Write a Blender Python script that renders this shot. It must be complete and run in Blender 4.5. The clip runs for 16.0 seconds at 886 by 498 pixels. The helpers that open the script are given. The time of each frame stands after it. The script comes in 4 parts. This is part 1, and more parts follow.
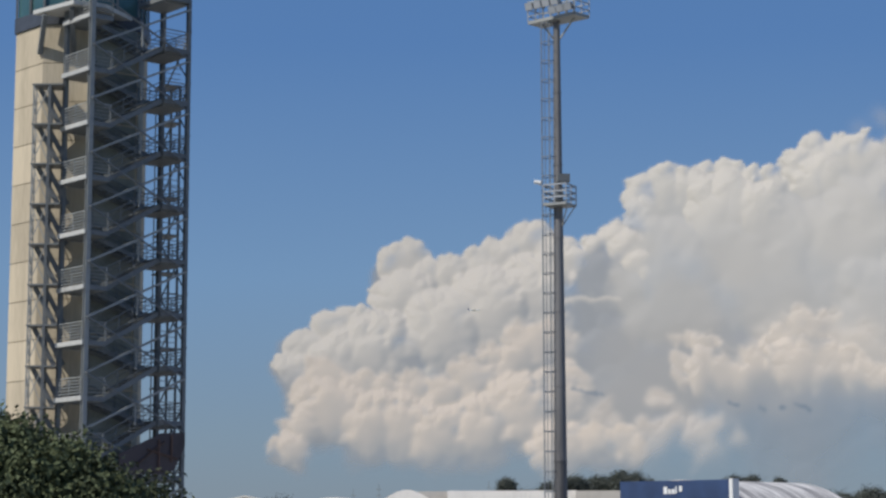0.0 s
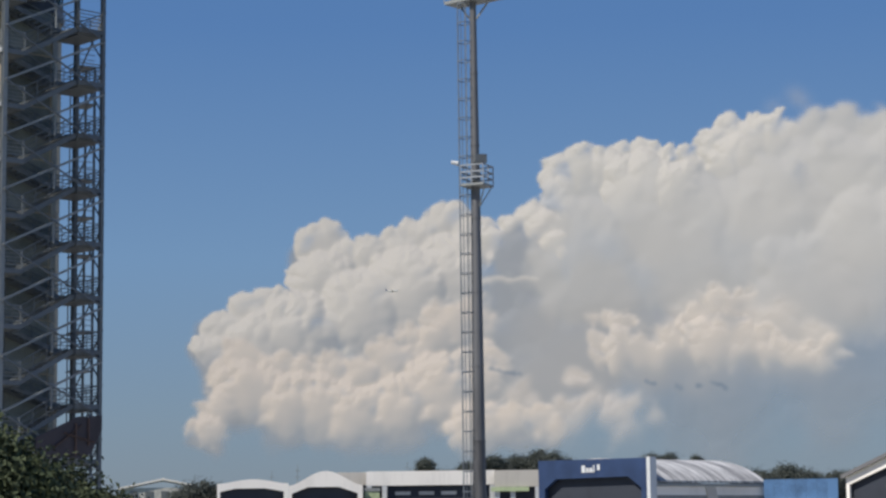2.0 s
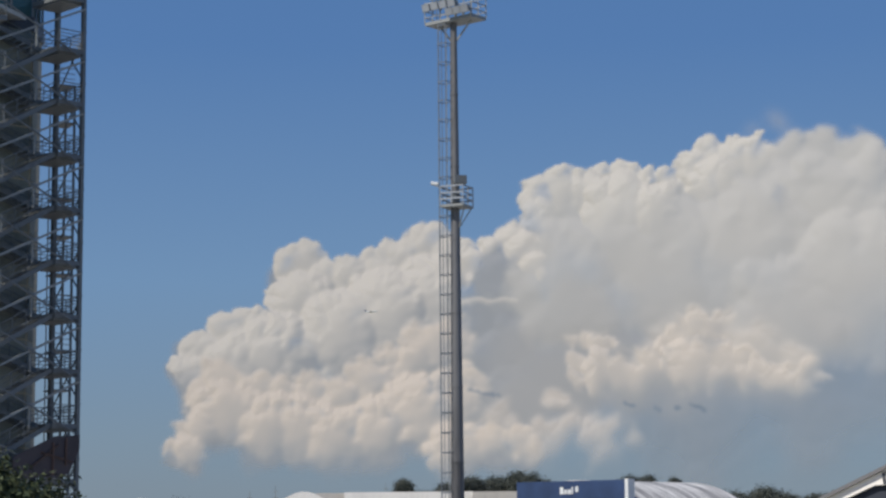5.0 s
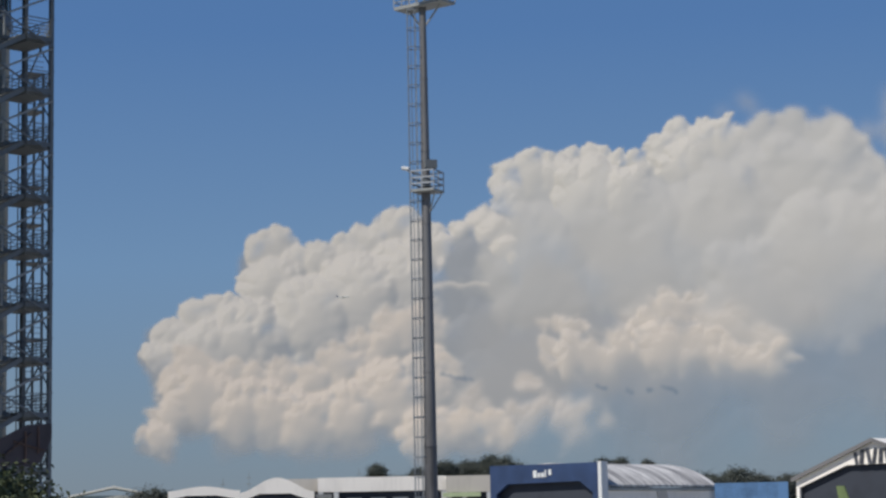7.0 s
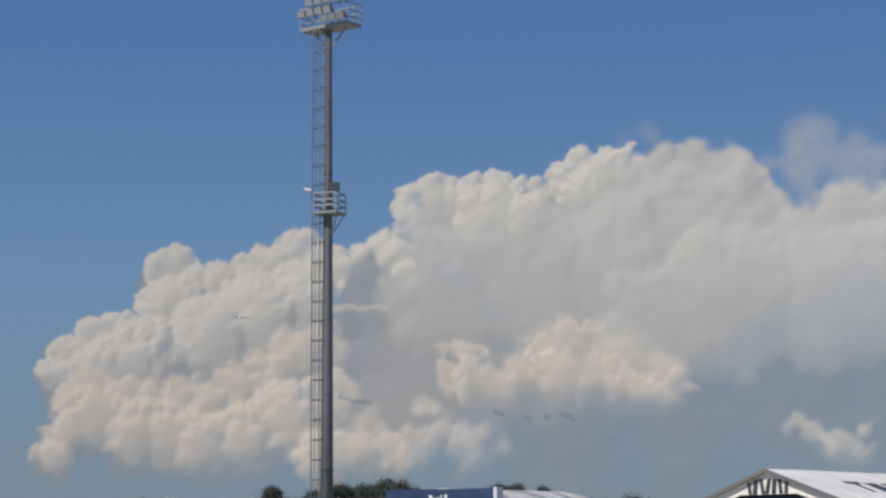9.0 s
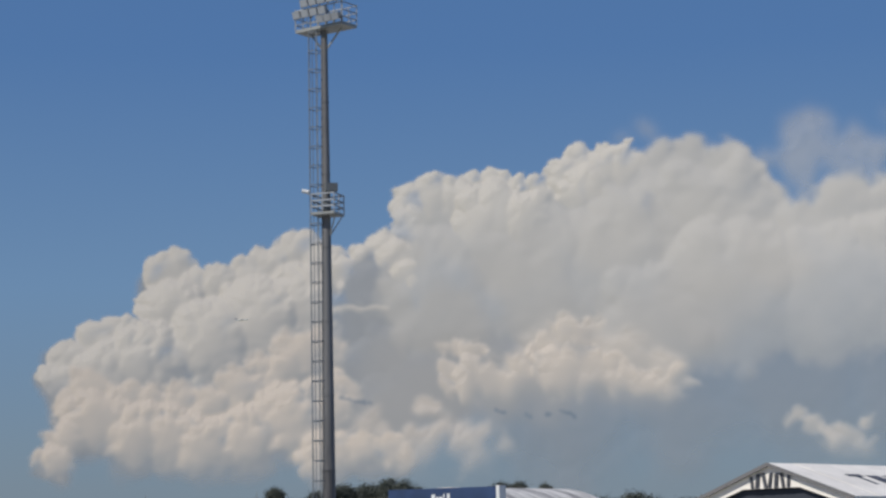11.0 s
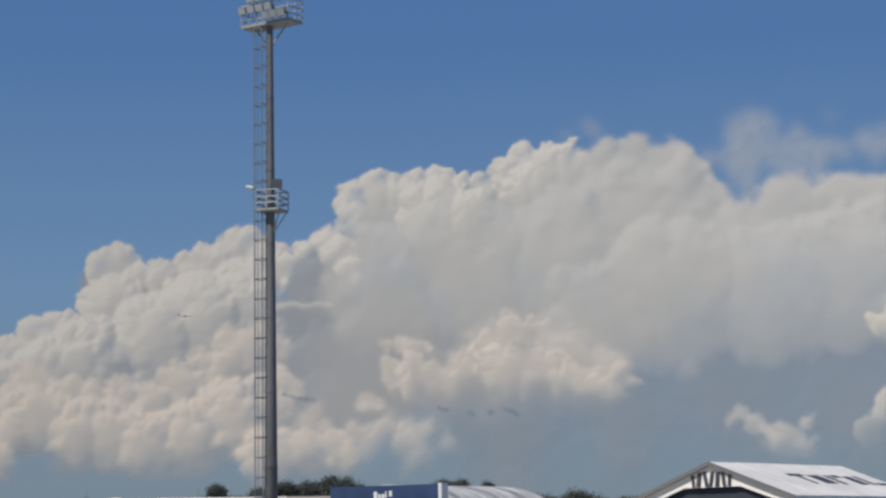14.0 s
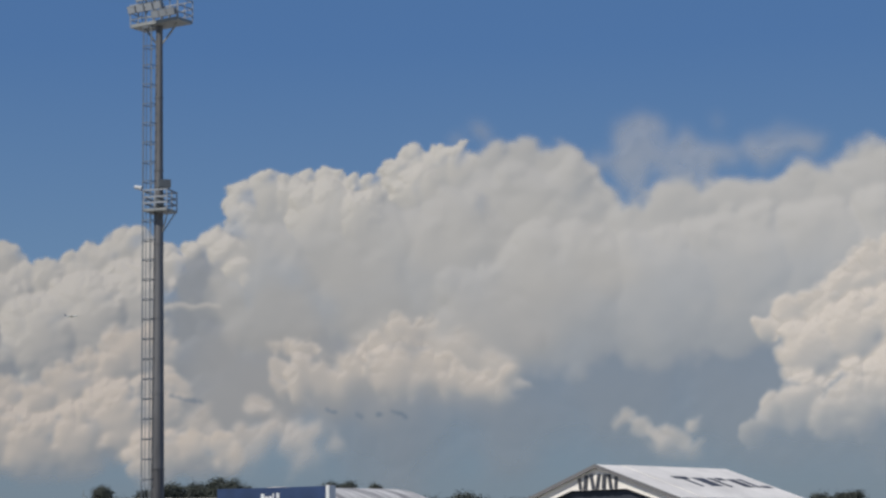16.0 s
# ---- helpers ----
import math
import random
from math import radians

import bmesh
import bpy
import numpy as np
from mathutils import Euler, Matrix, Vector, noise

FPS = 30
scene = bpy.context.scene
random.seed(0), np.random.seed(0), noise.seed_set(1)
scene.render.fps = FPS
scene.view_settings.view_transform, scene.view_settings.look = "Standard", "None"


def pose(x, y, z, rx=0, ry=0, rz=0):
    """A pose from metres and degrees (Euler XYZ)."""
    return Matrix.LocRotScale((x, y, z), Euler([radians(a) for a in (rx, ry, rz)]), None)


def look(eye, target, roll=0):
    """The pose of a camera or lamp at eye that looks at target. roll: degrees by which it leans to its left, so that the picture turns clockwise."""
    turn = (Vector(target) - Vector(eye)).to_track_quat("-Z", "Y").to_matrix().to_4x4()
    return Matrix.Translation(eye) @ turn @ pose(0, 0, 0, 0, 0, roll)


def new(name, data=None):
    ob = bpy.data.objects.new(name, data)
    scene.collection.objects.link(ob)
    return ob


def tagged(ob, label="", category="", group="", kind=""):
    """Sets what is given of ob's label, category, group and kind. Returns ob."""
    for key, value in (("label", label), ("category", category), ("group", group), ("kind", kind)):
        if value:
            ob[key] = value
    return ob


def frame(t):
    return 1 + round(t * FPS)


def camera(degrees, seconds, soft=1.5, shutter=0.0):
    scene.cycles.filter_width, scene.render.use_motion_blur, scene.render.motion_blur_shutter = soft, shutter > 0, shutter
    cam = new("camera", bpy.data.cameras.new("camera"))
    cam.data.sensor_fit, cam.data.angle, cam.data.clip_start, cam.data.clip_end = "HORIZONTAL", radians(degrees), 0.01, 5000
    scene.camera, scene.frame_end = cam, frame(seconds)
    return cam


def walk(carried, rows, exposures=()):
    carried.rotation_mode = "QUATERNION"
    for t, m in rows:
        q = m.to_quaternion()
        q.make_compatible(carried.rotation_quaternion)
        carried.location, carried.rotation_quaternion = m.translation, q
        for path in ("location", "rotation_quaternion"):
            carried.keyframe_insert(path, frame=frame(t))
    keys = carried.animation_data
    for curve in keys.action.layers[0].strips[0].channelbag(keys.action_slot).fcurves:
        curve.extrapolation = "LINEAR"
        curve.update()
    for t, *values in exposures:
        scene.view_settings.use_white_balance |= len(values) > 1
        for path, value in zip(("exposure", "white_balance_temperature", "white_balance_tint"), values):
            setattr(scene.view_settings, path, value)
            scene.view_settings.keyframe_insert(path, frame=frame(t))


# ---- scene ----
cam = camera(24.0, 16.0, soft=2.6)
EYE = 3.0
ROWS = [
    (0.0, 0.000, 8.285, 0.078),
    (0.5, 0.580, 8.284, -0.106),
    (1.0, 0.379, 8.364, 0.104),
    (1.5, -1.438, 8.076, 0.375),
    (2.0, -2.203, 7.740, 0.690),
    (2.5, -2.092, 7.971, 0.779),
    (3.0, -1.913, 8.258, 0.490),
    (3.5, -1.558, 8.206, 0.229),
    (4.0, -1.956, 8.310, 0.268),
    (4.5, -2.378, 8.316, 0.330),
    (6.8, -3.886, 8.068, 1.035),
    (7.0, -3.513, 7.875, 1.114),
    (7.5, -5.160, 7.817, 1.392),
    (8.0, -6.312, 8.035, 0.990),
    (8.5, -6.215, 8.142, 0.493),
    (9.0, -6.387, 8.496, 0.224),
    (9.2, -6.340, 8.667, 0.115),
    (11.3, -6.286, 8.460, 1.170),
    (11.5, -6.227, 8.516, 1.065),
    (12.0, -6.432, 8.156, 1.047),
    (12.5, -7.050, 8.612, 1.290),
    (13.0, -7.554, 8.817, 1.348),
    (13.5, -8.293, 8.973, 1.093),
    (14.0, -7.875, 8.376, 0.886),
    (14.5, -9.046, 7.799, 1.000),
    (15.0, -9.703, 8.322, 0.820),
    (15.5, -10.377, 9.158, 1.192),
    (16.0, -10.942, 8.388, 0.922),
]
walk(cam, [(t, pose(0, 0, EYE, 90 + pitch, roll, yaw)) for t, yaw, pitch, roll in ROWS],
     exposures=[(0, 0.09), (4.5, 0.05), (9, -0.1), (13, -0.12), (16, -0.19)])

# ---- light ----
SUN_EL, SUN_LEFT = 47.0, 60.0          # degrees up, and round to the left from straight behind the camera
sky_world = bpy.data.worlds.new("sky")
scene.world = sky_world
sky_world.use_nodes = True
wt = sky_world.node_tree
wt.nodes.clear()
w_out = wt.nodes.new("ShaderNodeOutputWorld")
w_bg = wt.nodes.new("ShaderNodeBackground")
w_sky = wt.nodes.new("ShaderNodeTexSky")
w_sky.sky_type = "NISHITA"
w_sky.sun_disc = False
w_sky.sun_elevation = radians(SUN_EL)
w_sky.sun_rotation = radians(180 + SUN_LEFT)
w_sky.altitude, w_sky.air_density, w_sky.dust_density, w_sky.ozone_density = 600, 1.0, 0.6, 3.0
# the sky model, drawn towards a humid blue that pales to the horizon
w_dim = wt.nodes.new("ShaderNodeVectorMath")
w_dim.operation = "SCALE"
w_dim.inputs["Scale"].default_value = 0.08
wt.links.new(w_sky.outputs[0], w_dim.inputs[0])
w_tc = wt.nodes.new("ShaderNodeTexCoord")
w_sep = wt.nodes.new("ShaderNodeSeparateXYZ")
w_ramp = wt.nodes.new("ShaderNodeValToRGB")
w_mix = wt.nodes.new("ShaderNodeMix")
w_mix.data_type = "RGBA"
w_mix.inputs[0].default_value = 0.85
wt.links.new(w_tc.outputs["Generated"], w_sep.inputs[0])
wt.links.new(w_sep.outputs["Z"], w_ramp.inputs["Fac"])
SKY_BANDS = [(0.0, (0.166, 0.212, 0.275)), (0.055, (0.166, 0.243, 0.342)), (0.13, (0.145, 0.262, 0.445)), (0.24, (0.08, 0.188, 0.418)), (0.5, (0.058, 0.15, 0.37)), (1.0, (0.05, 0.12, 0.32))]
for i, (at_z, c) in enumerate(SKY_BANDS):
    e = w_ramp.color_ramp.elements[i] if i < 2 else w_ramp.color_ramp.elements.new(at_z)
    e.position, e.color = at_z, (*c, 1)
wt.links.new(w_dim.outputs[0], w_mix.inputs[6])
wt.links.new(w_ramp.outputs[0], w_mix.inputs[7])
wt.links.new(w_mix.outputs[2], w_bg.inputs["Color"])
w_bg.inputs["Strength"].default_value = 1.0
wt.links.new(w_bg.outputs[0], w_out.inputs["Surface"])
sun = new("sun", bpy.data.lights.new("sun", "SUN"))
sun.data.energy, sun.data.angle, sun.data.color = 4.0, radians(0.5), (1.0, 0.93, 0.82)
el, le = radians(SUN_EL), radians(SUN_LEFT)
SUN_DIR = Vector((-math.sin(le) * math.cos(el), -math.cos(le) * math.cos(el), math.sin(el)))
sun.matrix_world = look(SUN_DIR * 300, (0, 0, 0))


# ---- materials ----
def material(name, base, rough=0.7, metal=0.0, var=0.12, scale=2.0, bump=0.15, fine=30.0, tint=None, streak=False, diag=False):
    """A surface with two scales of colour variation, a fine relief and a little change from piece to piece."""
    m = bpy.data.materials.new(name)
    m.use_nodes = True
    nt = m.node_tree
    n, l = nt.nodes, nt.links
    b = n["Principled BSDF"]
    tc = n.new("ShaderNodeTexCoord")
    mp = n.new("ShaderNodeMapping")
    if streak:
        mp.inputs["Scale"].default_value = (1, 1, 0.12)
    if diag:
        mp.inputs["Rotation"].default_value = (0, 0, radians(14))
        mp.inputs["Scale"].default_value = (0.13, 1.5, 0.2)
    l.new(tc.outputs["Object"], mp.inputs["Vector"])
    big, small = n.new("ShaderNodeTexNoise"), n.new("ShaderNodeTexNoise")
    for node, s in ((big, scale), (small, fine)):
        node.inputs["Scale"].default_value = s
        node.inputs["Detail"].default_value = 6
        l.new(mp.outputs[0], node.inputs["Vector"])
    info = n.new("ShaderNodeObjectInfo")
    add = n.new("ShaderNodeMath")
    add.operation = "MULTIPLY_ADD"
    add.inputs[1].default_value = 0.35
    l.new(info.outputs["Random"], add.inputs[0])
    l.new(big.outputs["Fac"], add.inputs[2])
    add2 = n.new("ShaderNodeMath")
    add2.operation = "MULTIPLY_ADD"
    add2.inputs[1].default_value = 0.45
    l.new(small.outputs["Fac"], add2.inputs[0])
    l.new(add.outputs[0], add2.inputs[2])
    ramp = n.new("ShaderNodeValToRGB")
    lo = [c * (1 - 2 * var) for c in base]
    hi = [min(1, c * (1 + var)) for c in base]
    if tint:
        lo = list(tint)
    ramp.color_ramp.elements[0].position, ramp.color_ramp.elements[1].position = (0.6, 0.98) if diag else (0.45, 1.0)
    ramp.color_ramp.elements[0].color = (*lo, 1)
    ramp.color_ramp.elements[1].color = (*hi, 1)
    l.new(add2.outputs[0], ramp.inputs["Fac"])
    l.new(ramp.outputs[0], b.inputs["Base Color"])
    b.inputs["Roughness"].default_value = rough
    b.inputs["Metallic"].default_value = metal
    bp = n.new("ShaderNodeBump")
    bp.inputs["Strength"].default_value = bump
    bp.inputs["Distance"].default_value = 0.03
    l.new(small.outputs["Fac"], bp.inputs["Height"])
    l.new(bp.outputs[0], b.inputs["Normal"])
    return m


CONCRETE = material("board_marked_concrete", (0.45, 0.395, 0.3), 0.85, var=0.18, scale=0.8, fine=9, streak=True)
SLAB = material("pale_concrete", (0.55, 0.54, 0.5), 0.8, var=0.15, scale=1.5)
STEEL = material("galvanised_steel", (0.27, 0.285, 0.285), 0.55, 0.1, scale=3)
# dark steel, also given to stair members that stand in shade
STEEL_DARK = material("dark_and_shaded_steel", (0.155, 0.17, 0.18), 0.6, 0.15, scale=3)
MAST_STEEL = material("weathered_mast_steel", (0.155, 0.157, 0.165), 0.65, 0.1, scale=1.3, fine=7, tint=(0.04, 0.042, 0.048), streak=True)
LIGHT_STEEL = material("pale_galvanised_steel", (0.45, 0.46, 0.45), 0.5, 0.1, scale=3)
MAST_RAIL = material("dull_grey_painted_steel", (0.33, 0.36, 0.4), 0.5, 0.1, scale=4)
RUST = material("rusty_steel", (0.1, 0.062, 0.05), 0.8, var=0.4, scale=3)
CAGE = material("dull_blue_grey_steel", (0.16, 0.185, 0.215), 0.6, 0.1, scale=4)
LAMP_BODY = material("grey_cast_lamp_body", (0.3, 0.32, 0.34), 0.5, 0.2, scale=5)
WHITE_STEEL = material("white_painted_steel", (0.62, 0.64, 0.65), 0.45, scale=4)
GLASS_TEAL = material("tinted_cab_glass", (0.05, 0.115, 0.13), 0.06, 0.0, var=0.2, scale=0.5, bump=0.0)
CLADDING = material("dark_brown_sheet_cladding", (0.05, 0.04, 0.045), 0.6, var=0.3, scale=1.0)
WHITE_SHEET = material("white_roof_sheet", (0.8, 0.77, 0.72), 0.75, var=0.12, scale=0.25, fine=3, streak=True)
STAINED_SHEET = material("stained_white_roof_sheet", (0.86, 0.84, 0.8), 0.55, scale=0.7, fine=2.5, tint=(0.24, 0.23, 0.22), diag=True)
GREY_SHEET = material("grey_wall_sheet", (0.48, 0.455, 0.41), 0.6, var=0.12, scale=0.4, fine=4, streak=True)
BLUE_SHEET = material("navy_blue_sheet", (0.028, 0.055, 0.135), 0.5, var=0.2, scale=0.3, fine=4)
BLUE_PALE = material("faded_blue_sheet", (0.085, 0.18, 0.34), 0.6, var=0.3, scale=0.4, fine=4)
SHAFT = material("dark_shaft_panel", (0.2, 0.22, 0.205), 0.6, var=0.3, scale=0.6, fine=6)
# near-black colour that stands for the shade inside the open hangars
INSIDE_SHADE = material("hangar_inside_shade", (0.026, 0.032, 0.046), 0.8, var=0.3, scale=0.3)
BAND = material("dark_cab_band", (0.045, 0.055, 0.075), 0.5, var=0.2)
VERGE = material("grey_brown_verge", (0.15, 0.15, 0.155), 0.7)
LETTER = material("dark_sign_paint", (0.05, 0.055, 0.07), 0.6, var=0.3)
CREAM = material("cream_wall_paint", (0.6, 0.58, 0.45), 0.7, scale=0.6)
LIME = material("lime_green_paint", (0.14, 0.19, 0.08), 0.4, scale=1.0)
PALE_GREEN = material("pale_green_paint", (0.42, 0.5, 0.3), 0.6, scale=1.0)
ASPHALT = material("pale_concrete_apron", (0.3, 0.29, 0.265), 0.9, var=0.2, scale=0.1, fine=4)
GRASS = material("dry_grass_ground", (0.09, 0.1, 0.04), 0.95, var=0.3, scale=0.02, fine=0.5)
LEAF = material("dark_green_leaves", (0.052, 0.068, 0.03), 0.8, var=0.4, scale=0.5, fine=3)
LEAF_FAR = material("hazy_green_leaves", (0.06, 0.07, 0.06), 0.7, var=0.3, scale=0.2, fine=1)
BARK = material("brown_bark", (0.11, 0.08, 0.05), 0.9, var=0.3, scale=2)


def cloud_material(name, white, warm, storm, wrap):
    """Cloud: light soaks round its billows (the normal leans to the sun by wrap); its colour is white, tinted warm for
    haze or greyed for storm and shade, and it is clear where its cover, thinned on the lee for shade, gives out.
    """
    m = bpy.data.materials.new(name)
    m.use_nodes = True
    n, l = m.node_tree.nodes, m.node_tree.links
    n.clear()
    out = n.new("ShaderNodeOutputMaterial")
    dif = n.new("ShaderNodeBsdfDiffuse")
    clear = n.new("ShaderNodeBsdfTransparent")
    mix = n.new("ShaderNodeMixShader")
    at_cover_shade, at_storm_shade, at_warm, bil = (n.new("ShaderNodeAttribute") for _ in range(4))
    at_cover_shade.attribute_name, at_storm_shade.attribute_name, at_warm.attribute_name, bil.attribute_name = "cover_and_shade", "storm_shade", "warmth", "billow"
    keep, lean, norm = n.new("ShaderNodeVectorMath"), n.new("ShaderNodeVectorMath"), n.new("ShaderNodeVectorMath")
    keep.operation, lean.operation, norm.operation = "SCALE", "ADD", "NORMALIZE"
    keep.inputs["Scale"].default_value = 1 - wrap
    lean.inputs[1].default_value = SUN_DIR * wrap
    l.new(bil.outputs["Vector"], keep.inputs[0])
    l.new(keep.outputs[0], lean.inputs[0])
    l.new(lean.outputs[0], norm.inputs[0])
    l.new(norm.outputs[0], dif.inputs["Normal"])
    tone, grey = n.new("ShaderNodeMix"), n.new("ShaderNodeMix")
    for node in (tone, grey):
        node.data_type, node.clamp_factor = "RGBA", False
    tone.inputs[6].default_value, tone.inputs[7].default_value, grey.inputs[7].default_value = (*white, 1), (*warm, 1), (*storm, 1)
    l.new(at_warm.outputs["Fac"], tone.inputs[0])
    l.new(at_storm_shade.outputs["Fac"], grey.inputs[0])
    l.new(tone.outputs[2], grey.inputs[6])
    l.new(grey.outputs[2], dif.inputs["Color"])
    l.new(at_cover_shade.outputs["Fac"], mix.inputs[0])
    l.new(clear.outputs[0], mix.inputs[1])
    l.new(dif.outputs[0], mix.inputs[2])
    l.new(mix.outputs[0], out.inputs["Surface"])
    return m


CLOUD = cloud_material("cumulus_cloud", (0.63, 0.605, 0.575), (0.63, 0.565, 0.51), (0.27, 0.3, 0.345), 0.26)


# ---- building helpers ----
def part(name, bm, mat, parent=None, label="", smooth=False):
    me = bpy.data.meshes.new(name)
    bm.to_mesh(me)
    bm.free()
    me.materials.append(mat)
    if smooth:
        me.polygons.foreach_set("use_smooth", [True] * len(me.polygons))
    ob = new(name, me)
    if parent:
        ob.parent = parent
    if label:
        tagged(ob, label)
    return ob


def box(bm, c, s, m=None):
    """A box of size s round c, turned by m."""
    r = bmesh.ops.create_cube(bm, size=1)
    mm = (m or Matrix()) @ Matrix.Translation(c) @ Matrix.Diagonal((*s, 1))
    bmesh.ops.transform(bm, matrix=mm, verts=r["verts"])
    return r["verts"]


def beam(bm, a, b, w=0.1, h=0.1):
    """A straight bar of section w x h from a to b."""
    a, b = Vector(a), Vector(b)
    d = b - a
    q = d.to_track_quat("Z", "Y").to_matrix().to_4x4()
    r = bmesh.ops.create_cube(bm, size=1)
    bmesh.ops.transform(bm, matrix=Matrix.Translation((a + b) / 2) @ q @ Matrix.Diagonal((w, h, d.length, 1)), verts=r["verts"])


def tube(bm, a, b, r1=0.03, r2=None, n=8):
    a, b = Vector(a), Vector(b)
    d = b - a
    q = d.to_track_quat("Z", "Y").to_matrix().to_4x4()
    r = bmesh.ops.create_cone(bm, cap_ends=True, segments=n, radius1=r1, radius2=r1 if r2 is None else r2, depth=d.length)
    bmesh.ops.transform(bm, matrix=Matrix.Translation((a + b) / 2) @ q, verts=r["verts"])


def prism(bm, pts, z0, z1):
    """An upright prism on the plan pts."""
    lo = [bm.verts.new((x, y, z0)) for x, y in pts]
    hi = [bm.verts.new((x, y, z1)) for x, y in pts]
    k = len(pts)
    bm.faces.new(lo[::-1])
    bm.faces.new(hi)
    for i in range(k):
        bm.faces.new((lo[i], lo[(i + 1) % k], hi[(i + 1) % k], hi[i]))


def extrude_profile(bm, prof, m, depth):
    """The outline prof (x, z) in the plane y = 0, drawn out to y = depth, placed by m."""
    a = [bm.verts.new(m @ Vector((x, 0, z))) for x, z in prof]
    b = [bm.verts.new(m @ Vector((x, depth, z))) for x, z in prof]
    k = len(prof)
    bm.faces.new(a)
    bm.faces.new(b[::-1])
    for i in range(k):
        bm.faces.new((a[i], b[i], b[(i + 1) % k], a[(i + 1) % k]))
    bmesh.ops.recalc_face_normals(bm, faces=bm.faces[:])


def empty(name, m, label, category, group="", kind=""):
    e = new(name)
    e.matrix_world = m
    return tagged(e, label, category, group, kind)


def at(az, dist):
    """The plan point at that bearing (degrees to the right of straight ahead) and distance from the eye."""
    return dist * math.sin(radians(az)), dist * math.cos(radians(az))


# ---- clouds ----
def fbm(rng, shape, cells, octaves=5, gain=0.5):
    """Smooth fractal noise, about -1 to 1, on a grid of that shape with so many cells along its longer side."""
    total, amp, norm = np.zeros(shape), 1.0, 0.0
    for _ in range(octaves):
        cy, cx = max(2, int(cells * shape[0] / max(shape))), max(2, int(cells * shape[1] / max(shape)))
        g = rng.uniform(-1, 1, (cy + 2, cx + 2))
        y, x = np.linspace(0, cy - 0.001, shape[0]), np.linspace(0, cx - 0.001, shape[1])
        iy, ix = y.astype(int), x.astype(int)
        fy, fx = (y - iy)[:, None], (x - ix)[None, :]
        fy, fx = fy * fy * (3 - 2 * fy), fx * fx * (3 - 2 * fx)
        a, b = g[np.ix_(iy, ix)], g[np.ix_(iy, ix + 1)]
        c, d = g[np.ix_(iy + 1, ix)], g[np.ix_(iy + 1, ix + 1)]
        total += amp * ((a * (1 - fx) + b * fx) * (1 - fy) + (c * (1 - fx) + d * fx) * fy)
        norm += amp
        amp, cells = amp * gain, cells * 2
    return total / norm * 1.6


def cells_apart(rng, u, v):
    """Square of the distance to the nearest of scattered seeds, one to each unit cell."""
    ju, jv = rng.random((64, 64)), rng.random((64, 64))
    iu, iv = np.floor(u).astype(int), np.floor(v).astype(int)
    best = np.full(u.shape, 9.0)
    for di, dj in ((i, j) for i in (-1, 0, 1) for j in (-1, 0, 1)):
        ci, cj = iu + di, iv + dj
        best = np.minimum(best, (ci + ju[ci % 64, cj % 64] - u) ** 2 + (cj + jv[ci % 64, cj % 64] - v) ** 2)
    return best


def cauliflower(rng, u, v, size, octaves, keep):
    """Round heads on round heads: a relief in degrees, about zero on the mean."""
    total, share = np.zeros(u.shape), 1.0
    for _ in range(octaves):
        total += 0.38 * size * share * (0.3 - cells_apart(rng, u / size, v / size))
        size, share = size / 2.1, share * keep
    return total


def step01(x, lo, hi):
    s = np.clip((x - lo) / (hi - lo), 0, 1)
    return s * s * (3 - 2 * s)


def blurred(h, n):
    for _ in range(n):
        p = np.pad(h, 1, mode="edge")
        h = (p[:-2, 1:-1] + p[2:, 1:-1] + p[1:-1, :-2] + p[1:-1, 2:] + 2 * h) / 6
    return h


STEP = 0.03
AZ, EL = np.arange(-6.5, 27.5, STEP), np.arange(0.6, 13.0, STEP)
BANK_SHAPE = (len(EL), len(AZ))
LEAN_X, LEAN_Y, COVER_AND_SHADE, STORM_SHADE, WARM = (np.zeros(BANK_SHAPE) for _ in range(5))
OWNER = np.zeros(BANK_SHAPE, int)


